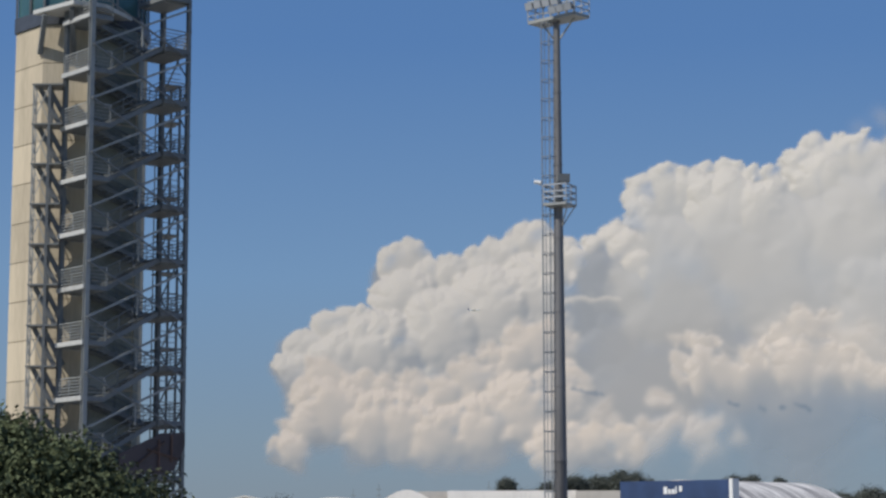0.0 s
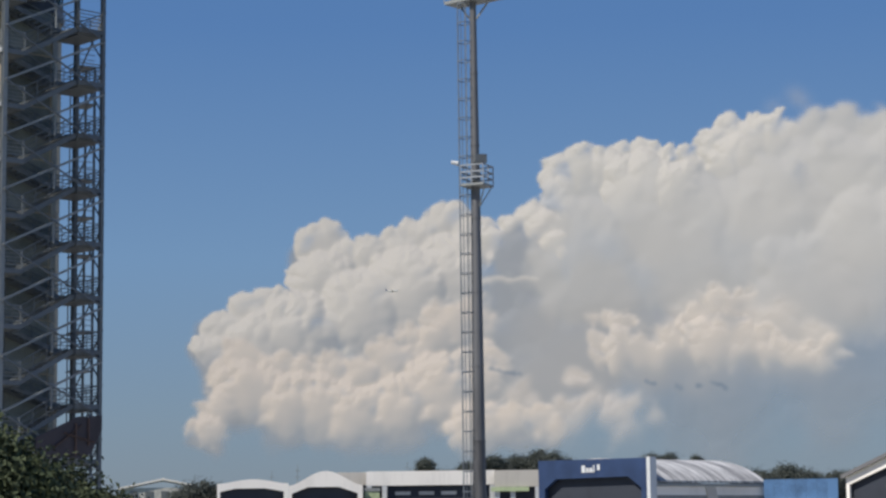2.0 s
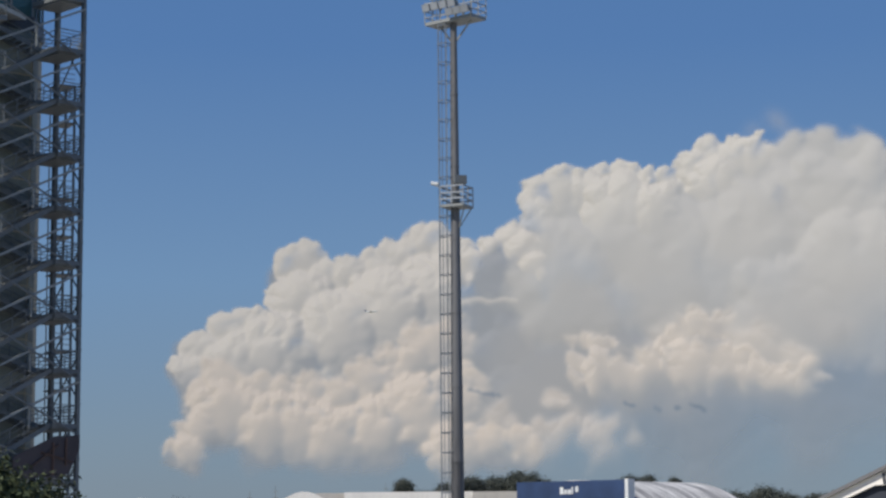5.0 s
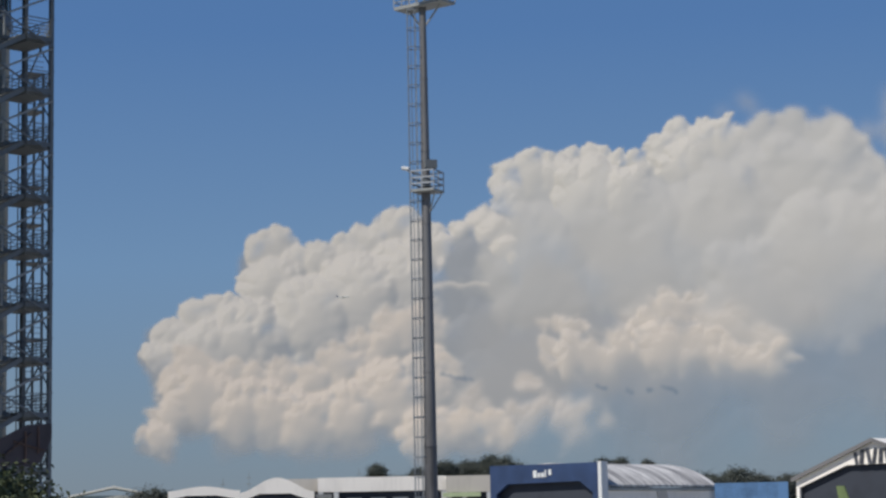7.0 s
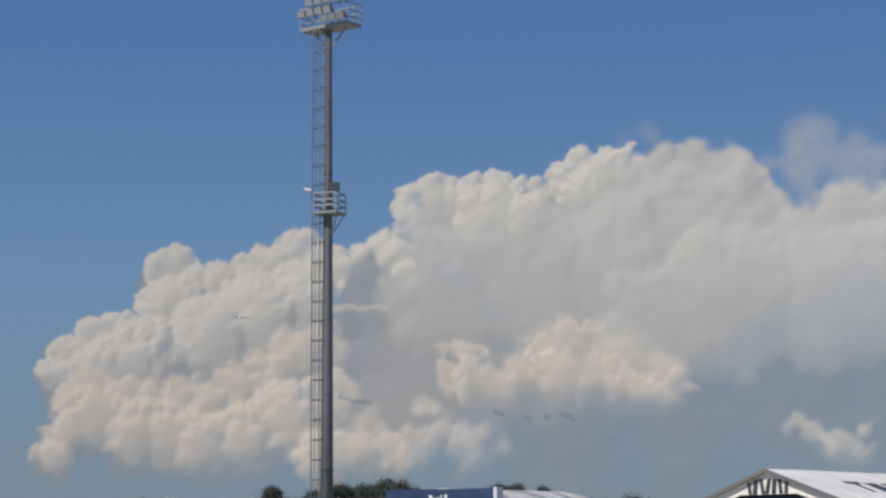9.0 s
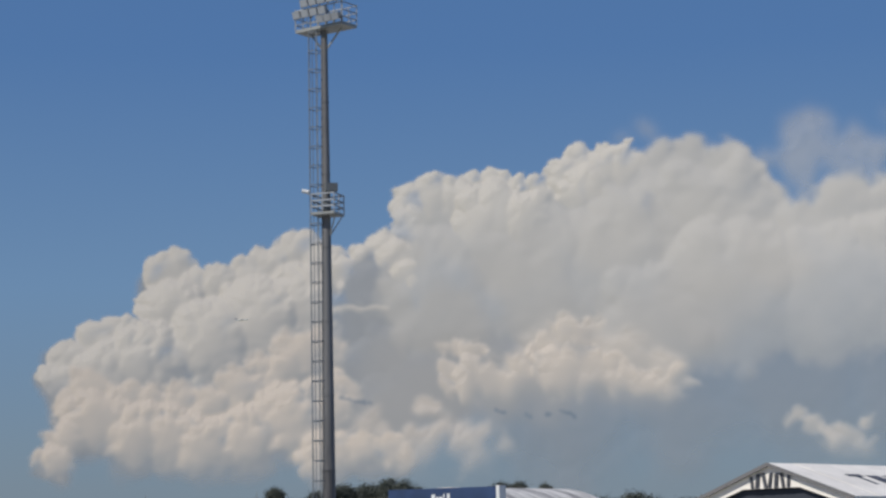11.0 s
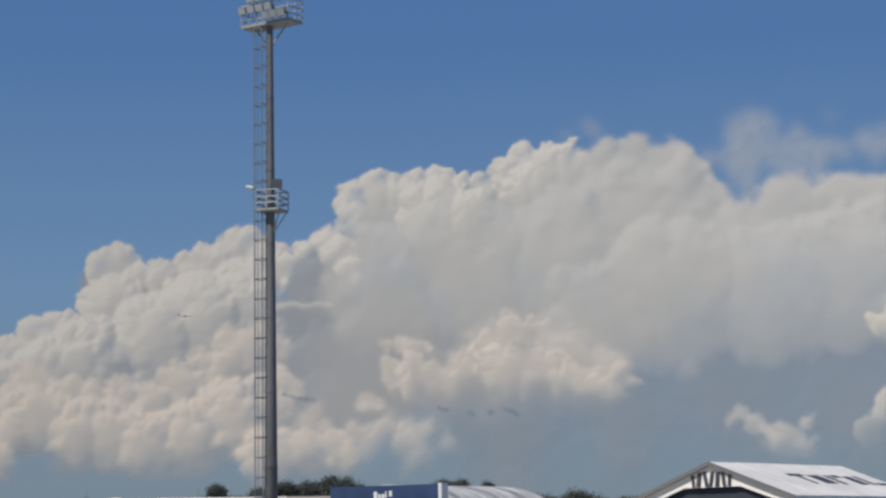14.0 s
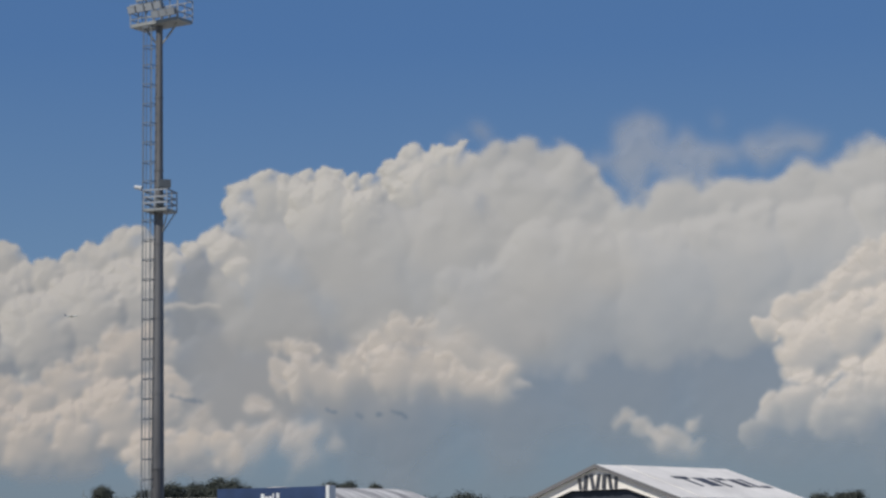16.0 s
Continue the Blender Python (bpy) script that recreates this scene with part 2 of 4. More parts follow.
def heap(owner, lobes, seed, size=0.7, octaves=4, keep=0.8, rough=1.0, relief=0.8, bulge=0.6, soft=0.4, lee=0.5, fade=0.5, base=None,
         most=1.0, storm_shade=0.0, warm=0.0, haze=1, warp=0.1, torn=0.0, smooth=1, round_off=0.6, lee_from=-0.3, calm=12):
    """One heap of cloud before those already there. Each lobe (bearing, height, radius, in degrees as seen from the
    apron) is a dome with smaller and smaller heads on it; lower domes stand before higher ones. It is firm towards the
    sun; its cover thins on the lee to give shade and at the base to give haze."""
    rng = np.random.default_rng(seed)
    pad = 0.5 + haze * STEP * 0.3
    i0, i1 = np.searchsorted(EL, (min(q[1] - q[2] for q in lobes) - pad, max(q[1] + q[2] for q in lobes) + pad))
    j0, j1 = np.searchsorted(AZ, (min(q[0] - q[2] for q in lobes) - pad, max(q[0] + q[2] for q in lobes) + pad))
    s = (slice(i0, i1), slice(j0, j1))
    A, E = np.meshgrid(AZ[j0:j1], EL[i0:i1])
    shape = A.shape
    cells = max(shape) * STEP / 0.9
    A, E0 = A + warp * fbm(rng, shape, cells), E
    E = E + warp * fbm(rng, shape, cells)
    patch = step01(fbm(rng, shape, cells * 0.8, 3), -0.5, 0.6)
    heads = cauliflower(rng, A, E, size, octaves, keep) * (0.6 + 0.7 * patch) + 0.05 * size * fbm(rng, shape, max(shape) * STEP / size, 5, 0.55)
    C, H = np.full(shape, -1.0), np.full(shape, -4.0)
    for a, e, r in lobes:
        d = np.maximum(np.hypot(A - a, E - e) - rough * heads, 0) / r
        c = 1 - d * d
        h = np.where(c > 0, round_off * r * np.sqrt(np.clip(c, 0, 1)) - 0.35 * e, -4.0)
        C, H = np.maximum(C, c), np.maximum(H, h)
    inside = C > 0
    cover = step01(C + torn * fbm(rng, shape, cells * 2) * step01(C, 0, 0.5), 0.0, soft)
    weight = np.maximum(blurred(inside * 1.0, 2), 1e-6)
    H = np.where(inside, blurred(np.where(inside, H, 0), 2) / weight, -4.0)
    weight = np.maximum(blurred(inside * 1.0, 6 + smooth), 1e-4)

    def slopes(h):
        gy, gx = np.gradient(h, STEP)
        slope = np.hypot(gx, gy) + 1e-6
        return [np.where(inside, -g * np.tanh(slope) / slope, blurred(np.where(inside, -g * np.tanh(slope) / slope, 0), 6 + smooth) / weight) for g in (gx, gy)]

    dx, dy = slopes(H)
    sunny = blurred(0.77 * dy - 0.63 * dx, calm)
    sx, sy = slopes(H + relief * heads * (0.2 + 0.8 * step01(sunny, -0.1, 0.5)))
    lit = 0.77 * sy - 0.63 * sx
    # shade put into the cover: the side away from the sun thins to grey
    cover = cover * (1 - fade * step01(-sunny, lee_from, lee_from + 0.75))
    # slopes away from the sun are flattened, which keeps their shade pale
    sx, sy = (blurred(q * np.where(lit < 0, lee, 1.0), smooth) * bulge for q in (sx, sy))
    # the base thins out to stand for haze
    if base:
        cover = cover * step01(E0 + 0.4 * fbm(rng, shape, cells), *base)
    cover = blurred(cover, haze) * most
    for field, value in ((LEAN_X, sx), (LEAN_Y, sy), (STORM_SHADE, storm_shade), (WARM, warm)):
        mix = cover / np.maximum(cover + COVER_AND_SHADE[s] * (1 - cover), 1e-4)
        field[s] += mix * (value - field[s])
    COVER_AND_SHADE[s] += cover * (1 - COVER_AND_SHADE[s])
    OWNER[s] = np.where(cover > 0.45, owner, OWNER[s])


BANK = [(-4.42, 5.2, 0.28), (-4.1, 4.95, 0.42), (-3.82, 5.59, 0.59), (-3.14, 5.90, 0.68), (-2.49, 6.05, 0.65), (-1.84, 5.31, 1.09), (-1.65, 7.01, 0.50), (-1.44, 7.78, 0.53), (-0.98, 7.87, 0.65), (-0.46, 7.44, 0.53), (-1.06, 6.70, 0.93), (0.27, 7.43, 0.71), (0.98, 7.68, 0.71), (1.74, 8.01, 0.78), (2.47, 8.19, 0.81), (3.10, 7.98, 0.78), (0.03, 5.91, 1.24), (1.44, 6.37, 1.40), (2.54, 6.82, 1.24), (-2.92, 5.00, 0.93)]
SHOULDER = [(3.62, 7.99, 0.43), (4.20, 8.32, 0.47), (4.76, 8.62, 0.50), (5.14, 8.33, 0.56), (5.45, 7.89, 0.40), (5.68, 7.61, 0.22)]
WARM_BANK = [(-3.8, 4.35, 0.45), (-3.75, 3.75, 0.55), (-4.4, 2.75, 0.36), (-4.0, 2.6, 0.5), (-3.92, 3.13, 0.65), (-3.31, 4.54, 0.81), (-3.08, 3.69, 0.93), (-2.49, 4.38, 0.78), (-1.69, 4.35, 0.71), (-0.88, 4.37, 0.68), (-2.08, 3.30, 0.93), (-1.07, 3.29, 0.96), (0.02, 4.24, 0.71), (0.80, 4.51, 0.87), (1.66, 5.00, 0.87), (2.52, 5.45, 0.93), (3.15, 5.66, 0.81), (-0.15, 3.05, 0.96), (1.02, 3.20, 1.02), (2.18, 3.65, 1.12), (3.12, 3.87, 0.96), (3.63, 4.48, 0.62), (3.26, 2.71, 0.87), (4.27, 2.85, 0.71), (5.04, 2.84, 0.62)]
HEAD = [(5.48, 9.69, 0.62), (6.11, 9.80, 0.68), (6.82, 9.78, 0.71), (7.27, 10.30, 0.39), (7.69, 10.35, 0.34), (8.11, 10.24, 0.31), (8.62, 10.01, 0.37), (9.16, 9.96, 0.43), (9.87, 10.34, 0.56), (10.30, 10.66, 0.59), (10.97, 10.63, 0.68), (10.41, 9.97, 0.71), (11.58, 10.61, 0.68), (5.47, 9.02, 0.53), (7.59, 9.36, 0.93), (8.83, 9.25, 0.78)]
SOFT = [(6.63, 9.38, 1.40), (7.89, 9.37, 1.24), (9.62, 9.51, 1.40), (11.36, 9.95, 1.32), (12.47, 10.40, 0.90), (13.42, 10.65, 0.90), (14.28, 10.51, 0.90), (14.89, 9.80, 0.87), (15.42, 8.93, 1.24), (13.85, 8.66, 2.02), (11.32, 8.09, 2.17), (8.81, 7.97, 2.17), (6.31, 7.52, 1.86), (16.65, 8.43, 1.55), (17.91, 8.70, 1.63), (19.30, 8.88, 1.55), (20.69, 8.98, 1.52), (21.91, 8.92, 1.55), (23.14, 9.40, 1.71), (24.50, 9.63, 1.86), (25.99, 9.69, 2.02), (12.54, 6.20, 1.71), (23.65, 7.40, 2.17)]
PUFFS = [(6.5, 5.75, 0.26), (6.85, 5.75, 0.32), (7.3, 5.55, 0.42), (6.6, 5.2, 0.36), (7.2, 4.95, 0.5), (6.55, 4.7, 0.33), (7.0, 4.6, 0.42), (7.8, 4.9, 0.5), (8.41, 5.21, 0.50), (8.79, 5.67, 0.31), (9.23, 6.01, 0.43), (9.73, 6.34, 0.56), (10.39, 6.24, 0.53), (9.56, 5.01, 0.81), (10.41, 4.92, 0.71), (11.27, 4.80, 0.62), (11.97, 4.66, 0.59), (12.66, 4.50, 0.53), (12.9, 4.7, 0.4)]
LOW = [(5.87, 4.10, 0.28), (5.76, 3.28, 0.40), (6.22, 3.43, 0.56), (6.83, 3.43, 0.59), (7.37, 3.42, 0.47), (7.14, 2.81, 0.50), (7.99, 2.87, 0.47), (4.53, 3.37, 0.65), (3.84, 2.92, 0.68)]
SMALL = [(16.10, 3.53, 0.33), (16.53, 3.28, 0.37), (16.98, 2.96, 0.31), (17.41, 3.11, 0.40), (17.88, 3.49, 0.23), (16.94, 2.56, 0.53), (17.86, 2.70, 0.40)]
EAST = [(19.99, 5.98, 0.43), (20.58, 6.30, 0.71), (21.27, 6.39, 0.78), (22.05, 6.93, 0.84), (22.83, 7.46, 0.90), (23.66, 7.70, 0.96), (24.72, 7.95, 1.09), (21.14, 5.21, 1.02), (22.28, 5.47, 1.18), (23.57, 5.73, 1.40), (24.92, 6.13, 1.40), (19.62, 3.19, 0.50), (20.10, 3.74, 0.65), (20.78, 3.85, 0.84), (21.60, 3.44, 0.71), (22.43, 3.80, 1.09), (23.64, 4.06, 1.40), (24.97, 4.17, 1.40)]
WISPS = [(16.67, 11.64, 0.34), (17.14, 11.62, 0.34), (17.52, 11.18, 0.40), (18.14, 10.97, 0.37), (16.25, 10.45, 0.47), (15.47, 10.60, 0.40), (11.86, 11.49, 0.37), (18.91, 10.82, 0.47), (19.85, 11.08, 0.40), (20.77, 10.96, 0.40)]
SHREDS = [(a + k * 0.07, e - k * 0.02 + 0.02 * math.sin(3 * k), 0.07 - 0.004 * abs(k - n / 2)) for a, e, n in ((3.62, 4.47, 5), (4.0, 4.37, 7), (7.74, 4.0, 4), (8.6, 3.84, 3), (9.25, 3.9, 3), (9.66, 3.92, 5)) for k in range(n)]
heap(0, [(13, 4.2, 2.8), (16, 5.0, 3.4), (19, 5.2, 3.4), (22, 4.8, 3.4), (25.5, 4.6, 3.4), (9.5, 3.6, 2.6)], 4, bulge=0.15, octaves=2, rough=0.4, soft=1.0, lee=1, fade=0,
     most=0.72, storm_shade=1.0, haze=120, warp=0.7, smooth=8)
# grey backing: its colour gives the shaded hollows of the white bank
heap(0, [(q[0], q[1] - 0.25, q[2]) for q in BANK + WARM_BANK] + [(4.6, 6.4, 1.7), (4.4, 7.3, 1.2), (4.2, 8.1, 0.5), (4.9, 8.4, 0.45), (5.3, 8.3, 0.7), (6.4, 6.4, 1.4), (-1.2, 5.0, 0.9), (0.2, 5.2, 0.9), (-2.4, 5.0, 0.8), (-3.6, 4.1, 0.8), (3.9, 4.9, 1.0), (4.7, 5.4, 1.0), (3.9, 3.8, 1.0), (5.0, 4.0, 1.1), (6.4, 4.4, 1.2)], 6, bulge=0.35, octaves=3, relief=0.3,
     soft=0.8, lee=0.7, fade=0.0, base=(0.5, 3.2), most=0.96, storm_shade=0.8, haze=10, warp=0.2, smooth=8, round_off=0.25, warm=0.5)
heap(0, [(5.4, 4.8, 1.9), (7.2, 5.2, 2.2), (9.4, 5.8, 2.4), (11.4, 6.0, 2.4), (13.2, 7.0, 2.2), (8.4, 8.0, 1.8), (11, 8.6, 1.8), (13.4, 8.8, 1.8), (15.4, 8.0, 1.6)], 8, size=1.4, octaves=3, rough=0.5, relief=0.2, bulge=0.3, soft=1.0, lee=0.8, fade=0.0,
     base=(0.4, 4.0), most=0.97, storm_shade=0.68, haze=60, warp=0.4, smooth=12, round_off=0.25, warm=0.7)
heap(0, [(a, e, r * 1.35) for a, e, r in WISPS] + [(16.7, 11.0, 0.5), (16.9, 10.5, 0.6), (17.6, 10.5, 0.6), (18.6, 10.3, 0.7), (20.2, 10.4, 0.7)], 5, size=0.7, bulge=0.2, soft=1.0, lee=1, fade=0, most=0.5, storm_shade=0.3, haze=70, warp=0.7, torn=0.2, smooth=4)
heap(0, [(a, e - (0.4 if a < 12 else 0.0), r) for a, e, r in SOFT] + [(17, 6.8, 2.0), (19.2, 7.2, 2.0), (14.4, 6.8, 2.2), (21.5, 7.4, 2.0)], 3, size=1.8, octaves=5, keep=0.85, rough=0.45, relief=0.13, bulge=0.45, soft=0.5, lee=0.85, fade=0.1,
     base=(1.8, 9.2), most=0.97, storm_shade=0.3, haze=8, warp=0.4, torn=0.1, smooth=16, round_off=0.32)
heap(1, HEAD, 7, size=0.5, octaves=5, keep=0.85, rough=1.2, relief=0.5, bulge=0.64, lee=0.4, soft=0.25, fade=1.0, base=(7.8, 9.9), haze=1, storm_shade=0.03, warp=0.14, torn=0.1, round_off=0.45)
heap(2, BANK, 11, size=0.5, octaves=5, keep=0.9, rough=1.3, relief=0.5, bulge=0.52, lee=0.42, soft=0.25, fade=0.95, base=(3.2, 5.4), haze=1, storm_shade=0.04, warm=0.2, warp=0.16, torn=0.15, round_off=0.4)
heap(2, SHOULDER, 13, size=0.42, octaves=4, keep=0.75, relief=0.75, bulge=0.64, lee=0.4, soft=0.4, fade=0.95, haze=1, warm=0.15, warp=0.12, smooth=1)
heap(2, [(3.45 + 0.11 * k, 6.72 + 0.014 * k, 0.17 - 0.006 * k) for k in range(14)], 14, size=0.25, octaves=3, relief=0.6, bulge=0.55, soft=1.0, fade=0.8, most=0.75, haze=2, warm=0.3, warp=0.12, smooth=2)
heap(3, WARM_BANK, 19, size=0.52, octaves=5, keep=0.88, rough=1.3, relief=0.5, bulge=0.45, lee=0.42, soft=0.6, fade=0.95, base=(1.6, 3.2), haze=3, storm_shade=0.05, warm=1.0, warp=0.18, torn=0.15, round_off=0.4)
heap(4, LOW + [(6.0, 3.0, 0.9), (7.2, 3.0, 0.9), (4.4, 3.2, 0.9)], 27, size=0.6, octaves=5, rough=1.8, relief=0.7, bulge=0.5, soft=1.0, fade=0.9, base=(1.0, 3.2), most=0.66, haze=14, warp=0.3, torn=0.3, smooth=2, warm=1.1, calm=60)
heap(4, [(9.6, 5.4, 1.3), (11.2, 5.2, 1.1), (8.6, 4.9, 0.9), (12.4, 4.9, 0.8)], 24, size=0.8, octaves=4, relief=0.5, bulge=0.5, soft=1.0, fade=0.85, most=0.7, haze=30, warp=0.3, torn=0.3, smooth=3, warm=0.8, calm=80)
heap(4, PUFFS, 23, size=0.5, octaves=5, keep=0.85, rough=1.6, relief=0.6, bulge=0.56, lee=0.5, soft=0.7, fade=0.95, most=0.78, haze=5, warp=0.24, torn=0.25, warm=0.9, calm=50, round_off=0.5)
heap(5, EAST, 29, size=0.5, octaves=5, keep=0.88, rough=1.3, relief=0.5, bulge=0.56, lee=0.45, soft=0.5, fade=0.93, base=(1.6, 5.2), haze=2, storm_shade=0.08, warm=0.6, warp=0.16, torn=0.15, round_off=0.4, calm=25)
heap(4, SMALL, 31, size=0.45, octaves=4, rough=1.5, relief=0.7, bulge=0.5, soft=1.0, fade=0.9, base=(2.2, 3.5), most=0.62, haze=5, warp=0.2, torn=0.2, smooth=2, warm=0.9, calm=40)
# scud shreds, their shade given as a darker grey
heap(0, SHREDS, 37, size=0.2, octaves=2, bulge=0.1, soft=1.0, lee=1, fade=0, most=0.55, storm_shade=1.5, haze=3, warp=0.12, torn=0.3, smooth=2)


def cloud_sheet(owner, label):
    """The part of the bank that belongs to one heap: a thin sheet that carries the swell of its billows, its cover with
    the lee shade in it, and its painted greys.
    """
    use = COVER_AND_SHADE > 0.004
    cell = (use[:-1, :-1] | use[1:, :-1] | use[:-1, 1:] | use[1:, 1:]) & (OWNER[:-1, :-1] == owner)
    A, E = np.radians(np.meshgrid(AZ, EL))
    back = np.stack([-np.sin(A) * np.cos(E), -np.cos(A) * np.cos(E), -np.sin(E)], -1)
    right = np.stack([np.cos(A), -np.sin(A), 0 * A], -1)
    P = (-4440 * back).reshape(-1, 3) + (0, 0, EYE)
    N = back + LEAN_X[..., None] * right + LEAN_Y[..., None] * np.cross(right, -back)
    N = (N / np.linalg.norm(N, axis=-1, keepdims=True)).reshape(-1, 3)
    idx = np.arange(A.size).reshape(BANK_SHAPE)
    quads = np.stack([idx[:-1, :-1], idx[:-1, 1:], idx[1:, 1:], idx[1:, :-1]], -1)[cell]
    keep = np.unique(quads)
    remap = np.zeros(len(P), int)
    remap[keep] = np.arange(len(keep))
    quads = remap[quads].astype(np.int32)
    me = bpy.data.meshes.new("cloud")
    me.vertices.add(len(keep))
    me.vertices.foreach_set("co", P[keep].ravel())
    me.loops.add(quads.size)
    me.loops.foreach_set("vertex_index", quads.ravel())
    me.polygons.add(len(quads))
    me.polygons.foreach_set("loop_start", np.arange(0, quads.size, 4, dtype=np.int32))
    me.update(calc_edges=True)
    me.polygons.foreach_set("use_smooth", np.ones(len(quads), bool))
    for name, field in (("cover_and_shade", COVER_AND_SHADE), ("storm_shade", STORM_SHADE), ("warmth", WARM)):
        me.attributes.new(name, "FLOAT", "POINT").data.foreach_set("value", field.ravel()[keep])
    me.attributes.new("billow", "FLOAT_VECTOR", "POINT").data.foreach_set("vector", N[keep].ravel())
    me.materials.append(CLOUD)
    tagged(new("cloud", me), label, "cloud", "cloud bank", "structure")


for i, label in enumerate(("hazy grey storm cloud spreading behind the cumulus", "towering white cumulus head with a soft flank", "sunlit white cumulus with cauliflower edges",
                           "warm white lower cumulus billows", "small bright cumulus puffs before the grey cloud", "white cumulus with a crisp sunlit rim")):
    cloud_sheet(i, label)


# ---- ground ----
def sheet(name, x0, x1, y0, y1, z, mat, label, category):
    bm = bmesh.new()
    box(bm, ((x0 + x1) / 2, (y0 + y1) / 2, z - 0.25), (x1 - x0, y1 - y0, 0.5))
    return tagged(part(name, bm, mat), label, category, kind="structure")


sheet("ground", -5000, 5000, -5000, 5000, 0, GRASS, "flat grassy airfield ground reaching the horizon", "ground")
sheet("apron", -150, 190, 25, 330, 0.05, ASPHALT, "pale concrete aircraft apron", "pavement")


# ---- trees ----
def tree(base, trunk_h, blobs, clumps, leaves, size, seed, mat, label, group=""):
    """blobs: the crown's masses as (x, y, z, rx, ry, rz) over the base."""
    rng = random.Random(seed)
    t = empty("tree", pose(base[0], base[1], 0), label, "tree", group)
    bm = bmesh.new()
    top = Vector((0, 0, trunk_h))
    tube(bm, (0, 0, -0.1), top, 0.06 * trunk_h, 0.035 * trunk_h, 10)
    for b in blobs:
        tube(bm, top - Vector((0, 0, 0.2)), (b[0], b[1], b[2]), 0.03 * trunk_h, 0.008 * trunk_h, 6)
        for _ in range(3):
            p = Vector((b[0] + rng.uniform(-.6, .6) * b[3], b[1] + rng.uniform(-.6, .6) * b[4], b[2] + rng.uniform(0, .6) * b[5]))
            tube(bm, (b[0] * .6, b[1] * .6, top.z + (b[2] - top.z) * .6), p, 0.012 * trunk_h, 0.004 * trunk_h, 5)
    part("trunk", bm, BARK, t)
    verts, faces = [], []
    for _ in range(clumps):
        b = rng.choice(blobs)
        d = Vector((rng.gauss(0, 1), rng.gauss(0, 1), rng.gauss(0, 1))).normalized()
        k = rng.uniform(0.62, 1.0) if rng.random() < 0.85 else rng.uniform(0.1, 0.6)
        c = Vector((b[0] + d.x * b[3] * k, b[1] + d.y * b[4] * k, b[2] + d.z * b[5] * k))
        cr = rng.uniform(1.8, 4.0) * size
        for _ in range(leaves):
            o = Vector((rng.gauss(0, 1), rng.gauss(0, 1), rng.gauss(0, .7))) * cr * 0.5
            n = (o.normalized() + Vector((rng.gauss(0, .6), rng.gauss(0, .6), rng.gauss(0.3, .6)))).normalized()
            u = n.orthogonal().normalized()
            u = Matrix.Rotation(rng.uniform(0, 6.28), 3, n) @ u
            v = n.cross(u)
            s = size * rng.uniform(0.5, 1.1)
            p = c + o
            i = len(verts)
            verts += [p - u * s * .5, p + v * s * .28 + n * s * .12, p + u * s * .5, p - v * s * .28 + n * s * .12]
            faces += [(i, i + 1, i + 2), (i, i + 2, i + 3)]
    me = bpy.data.meshes.new("crown")
    me.from_pydata([tuple(v) for v in verts], [], faces)
    me.materials.append(mat)
    new("crown", me).parent = t
    return t


def blobs_of(rng, n, rx, ry, z0, z1, r):
    return [(rng.uniform(-rx, rx), rng.uniform(-ry, ry), rng.uniform(z0, z1), r * rng.uniform(.7, 1.2), r * rng.uniform(.7, 1.2), r * rng.uniform(.6, .95)) for _ in range(n)]


tree(at(-11.3, 82), 3.2, [(-2.6, 0, 5.2, 2.6, 2.4, 2.2), (0.4, 0, 5.9, 2.0, 2.0, 1.9), (1.9, .3, 5.0, 1.9, 2, 1.9), (-0.8, -1, 4.6, 2.6, 2, 2), (-1.2, 0.5, 6.35, 1.9, 1.7, 1.8), (3.0, 0, 4.0, 1.7, 1.7, 1.6)],
     560, 80, 0.32, 1, LEAF, "broad dark green leafy tree before the tower", "trees by the tower")
tree(at(-8.4, 84), 2.2, [(-0.8, 0, 4.2, 1.6, 1.6, 1.7), (0.6, 0, 4.0, 1.5, 1.5, 1.5), (1.6, 0, 3.4, 1.4, 1.3, 1.4)],
     260, 80, 0.32, 2, LEAF, "low dark green leafy tree at the tower's foot", "trees by the tower")


def far_blobs(rng, n, width, h):
    out = []
    for i in range(n):
        r = width * rng.uniform(.24, .34)
        x = (i / max(1, n - 1) - .5) * width * .8
        top = h * (1 - .16 * abs(x / width * 2) ** 2 - rng.uniform(0, .07))
        out.append((x, rng.uniform(-.2, .2) * width, top - r * .8, r, r, r * .85))
        out.append((x, rng.uniform(-.2, .2) * width, top - r * 1.8, r * 1.1, r, r))
    return out



def far_tree(az, dist, top, width, seed, label, n=5):
    h = top + EYE
    tree(at(az, dist), h * .45, far_blobs(random.Random(seed), n, width, h), 70 * n, 70, 0.38, seed, LEAF_FAR, label, "trees behind the hangars")


far_tree(1.75, 420, 15.0, 2.0, 11, "lone round dark tree beyond the hangar roof", 4)
far_tree(2.4, 430, 13.2, 6.5, 12, "low dark bushy tree beyond the hangar roof")
far_tree(2.95, 430, 14.2, 4.0, 22, "low dark bushy tree beyond the hangar roof")
far_tree(3.6, 420, 15.3, 6.5, 13, "broad dark tree beyond the hangars")
far_tree(4.35, 425, 16.0, 7.5, 14, "broad dark tree beyond the hangars")
far_tree(5.05, 420, 16.6, 7.0, 15, "broad dark tree beyond the hangars")
far_tree(5.6, 425, 14.6, 5.0, 16, "broad dark tree beyond the hangars")
far_tree(7.9, 425, 15.4, 4.6, 17, "flat-topped dark tree beyond the blue hangar")
far_tree(8.4, 425, 15.2, 5.0, 18, "flat-topped dark tree beyond the blue hangar")
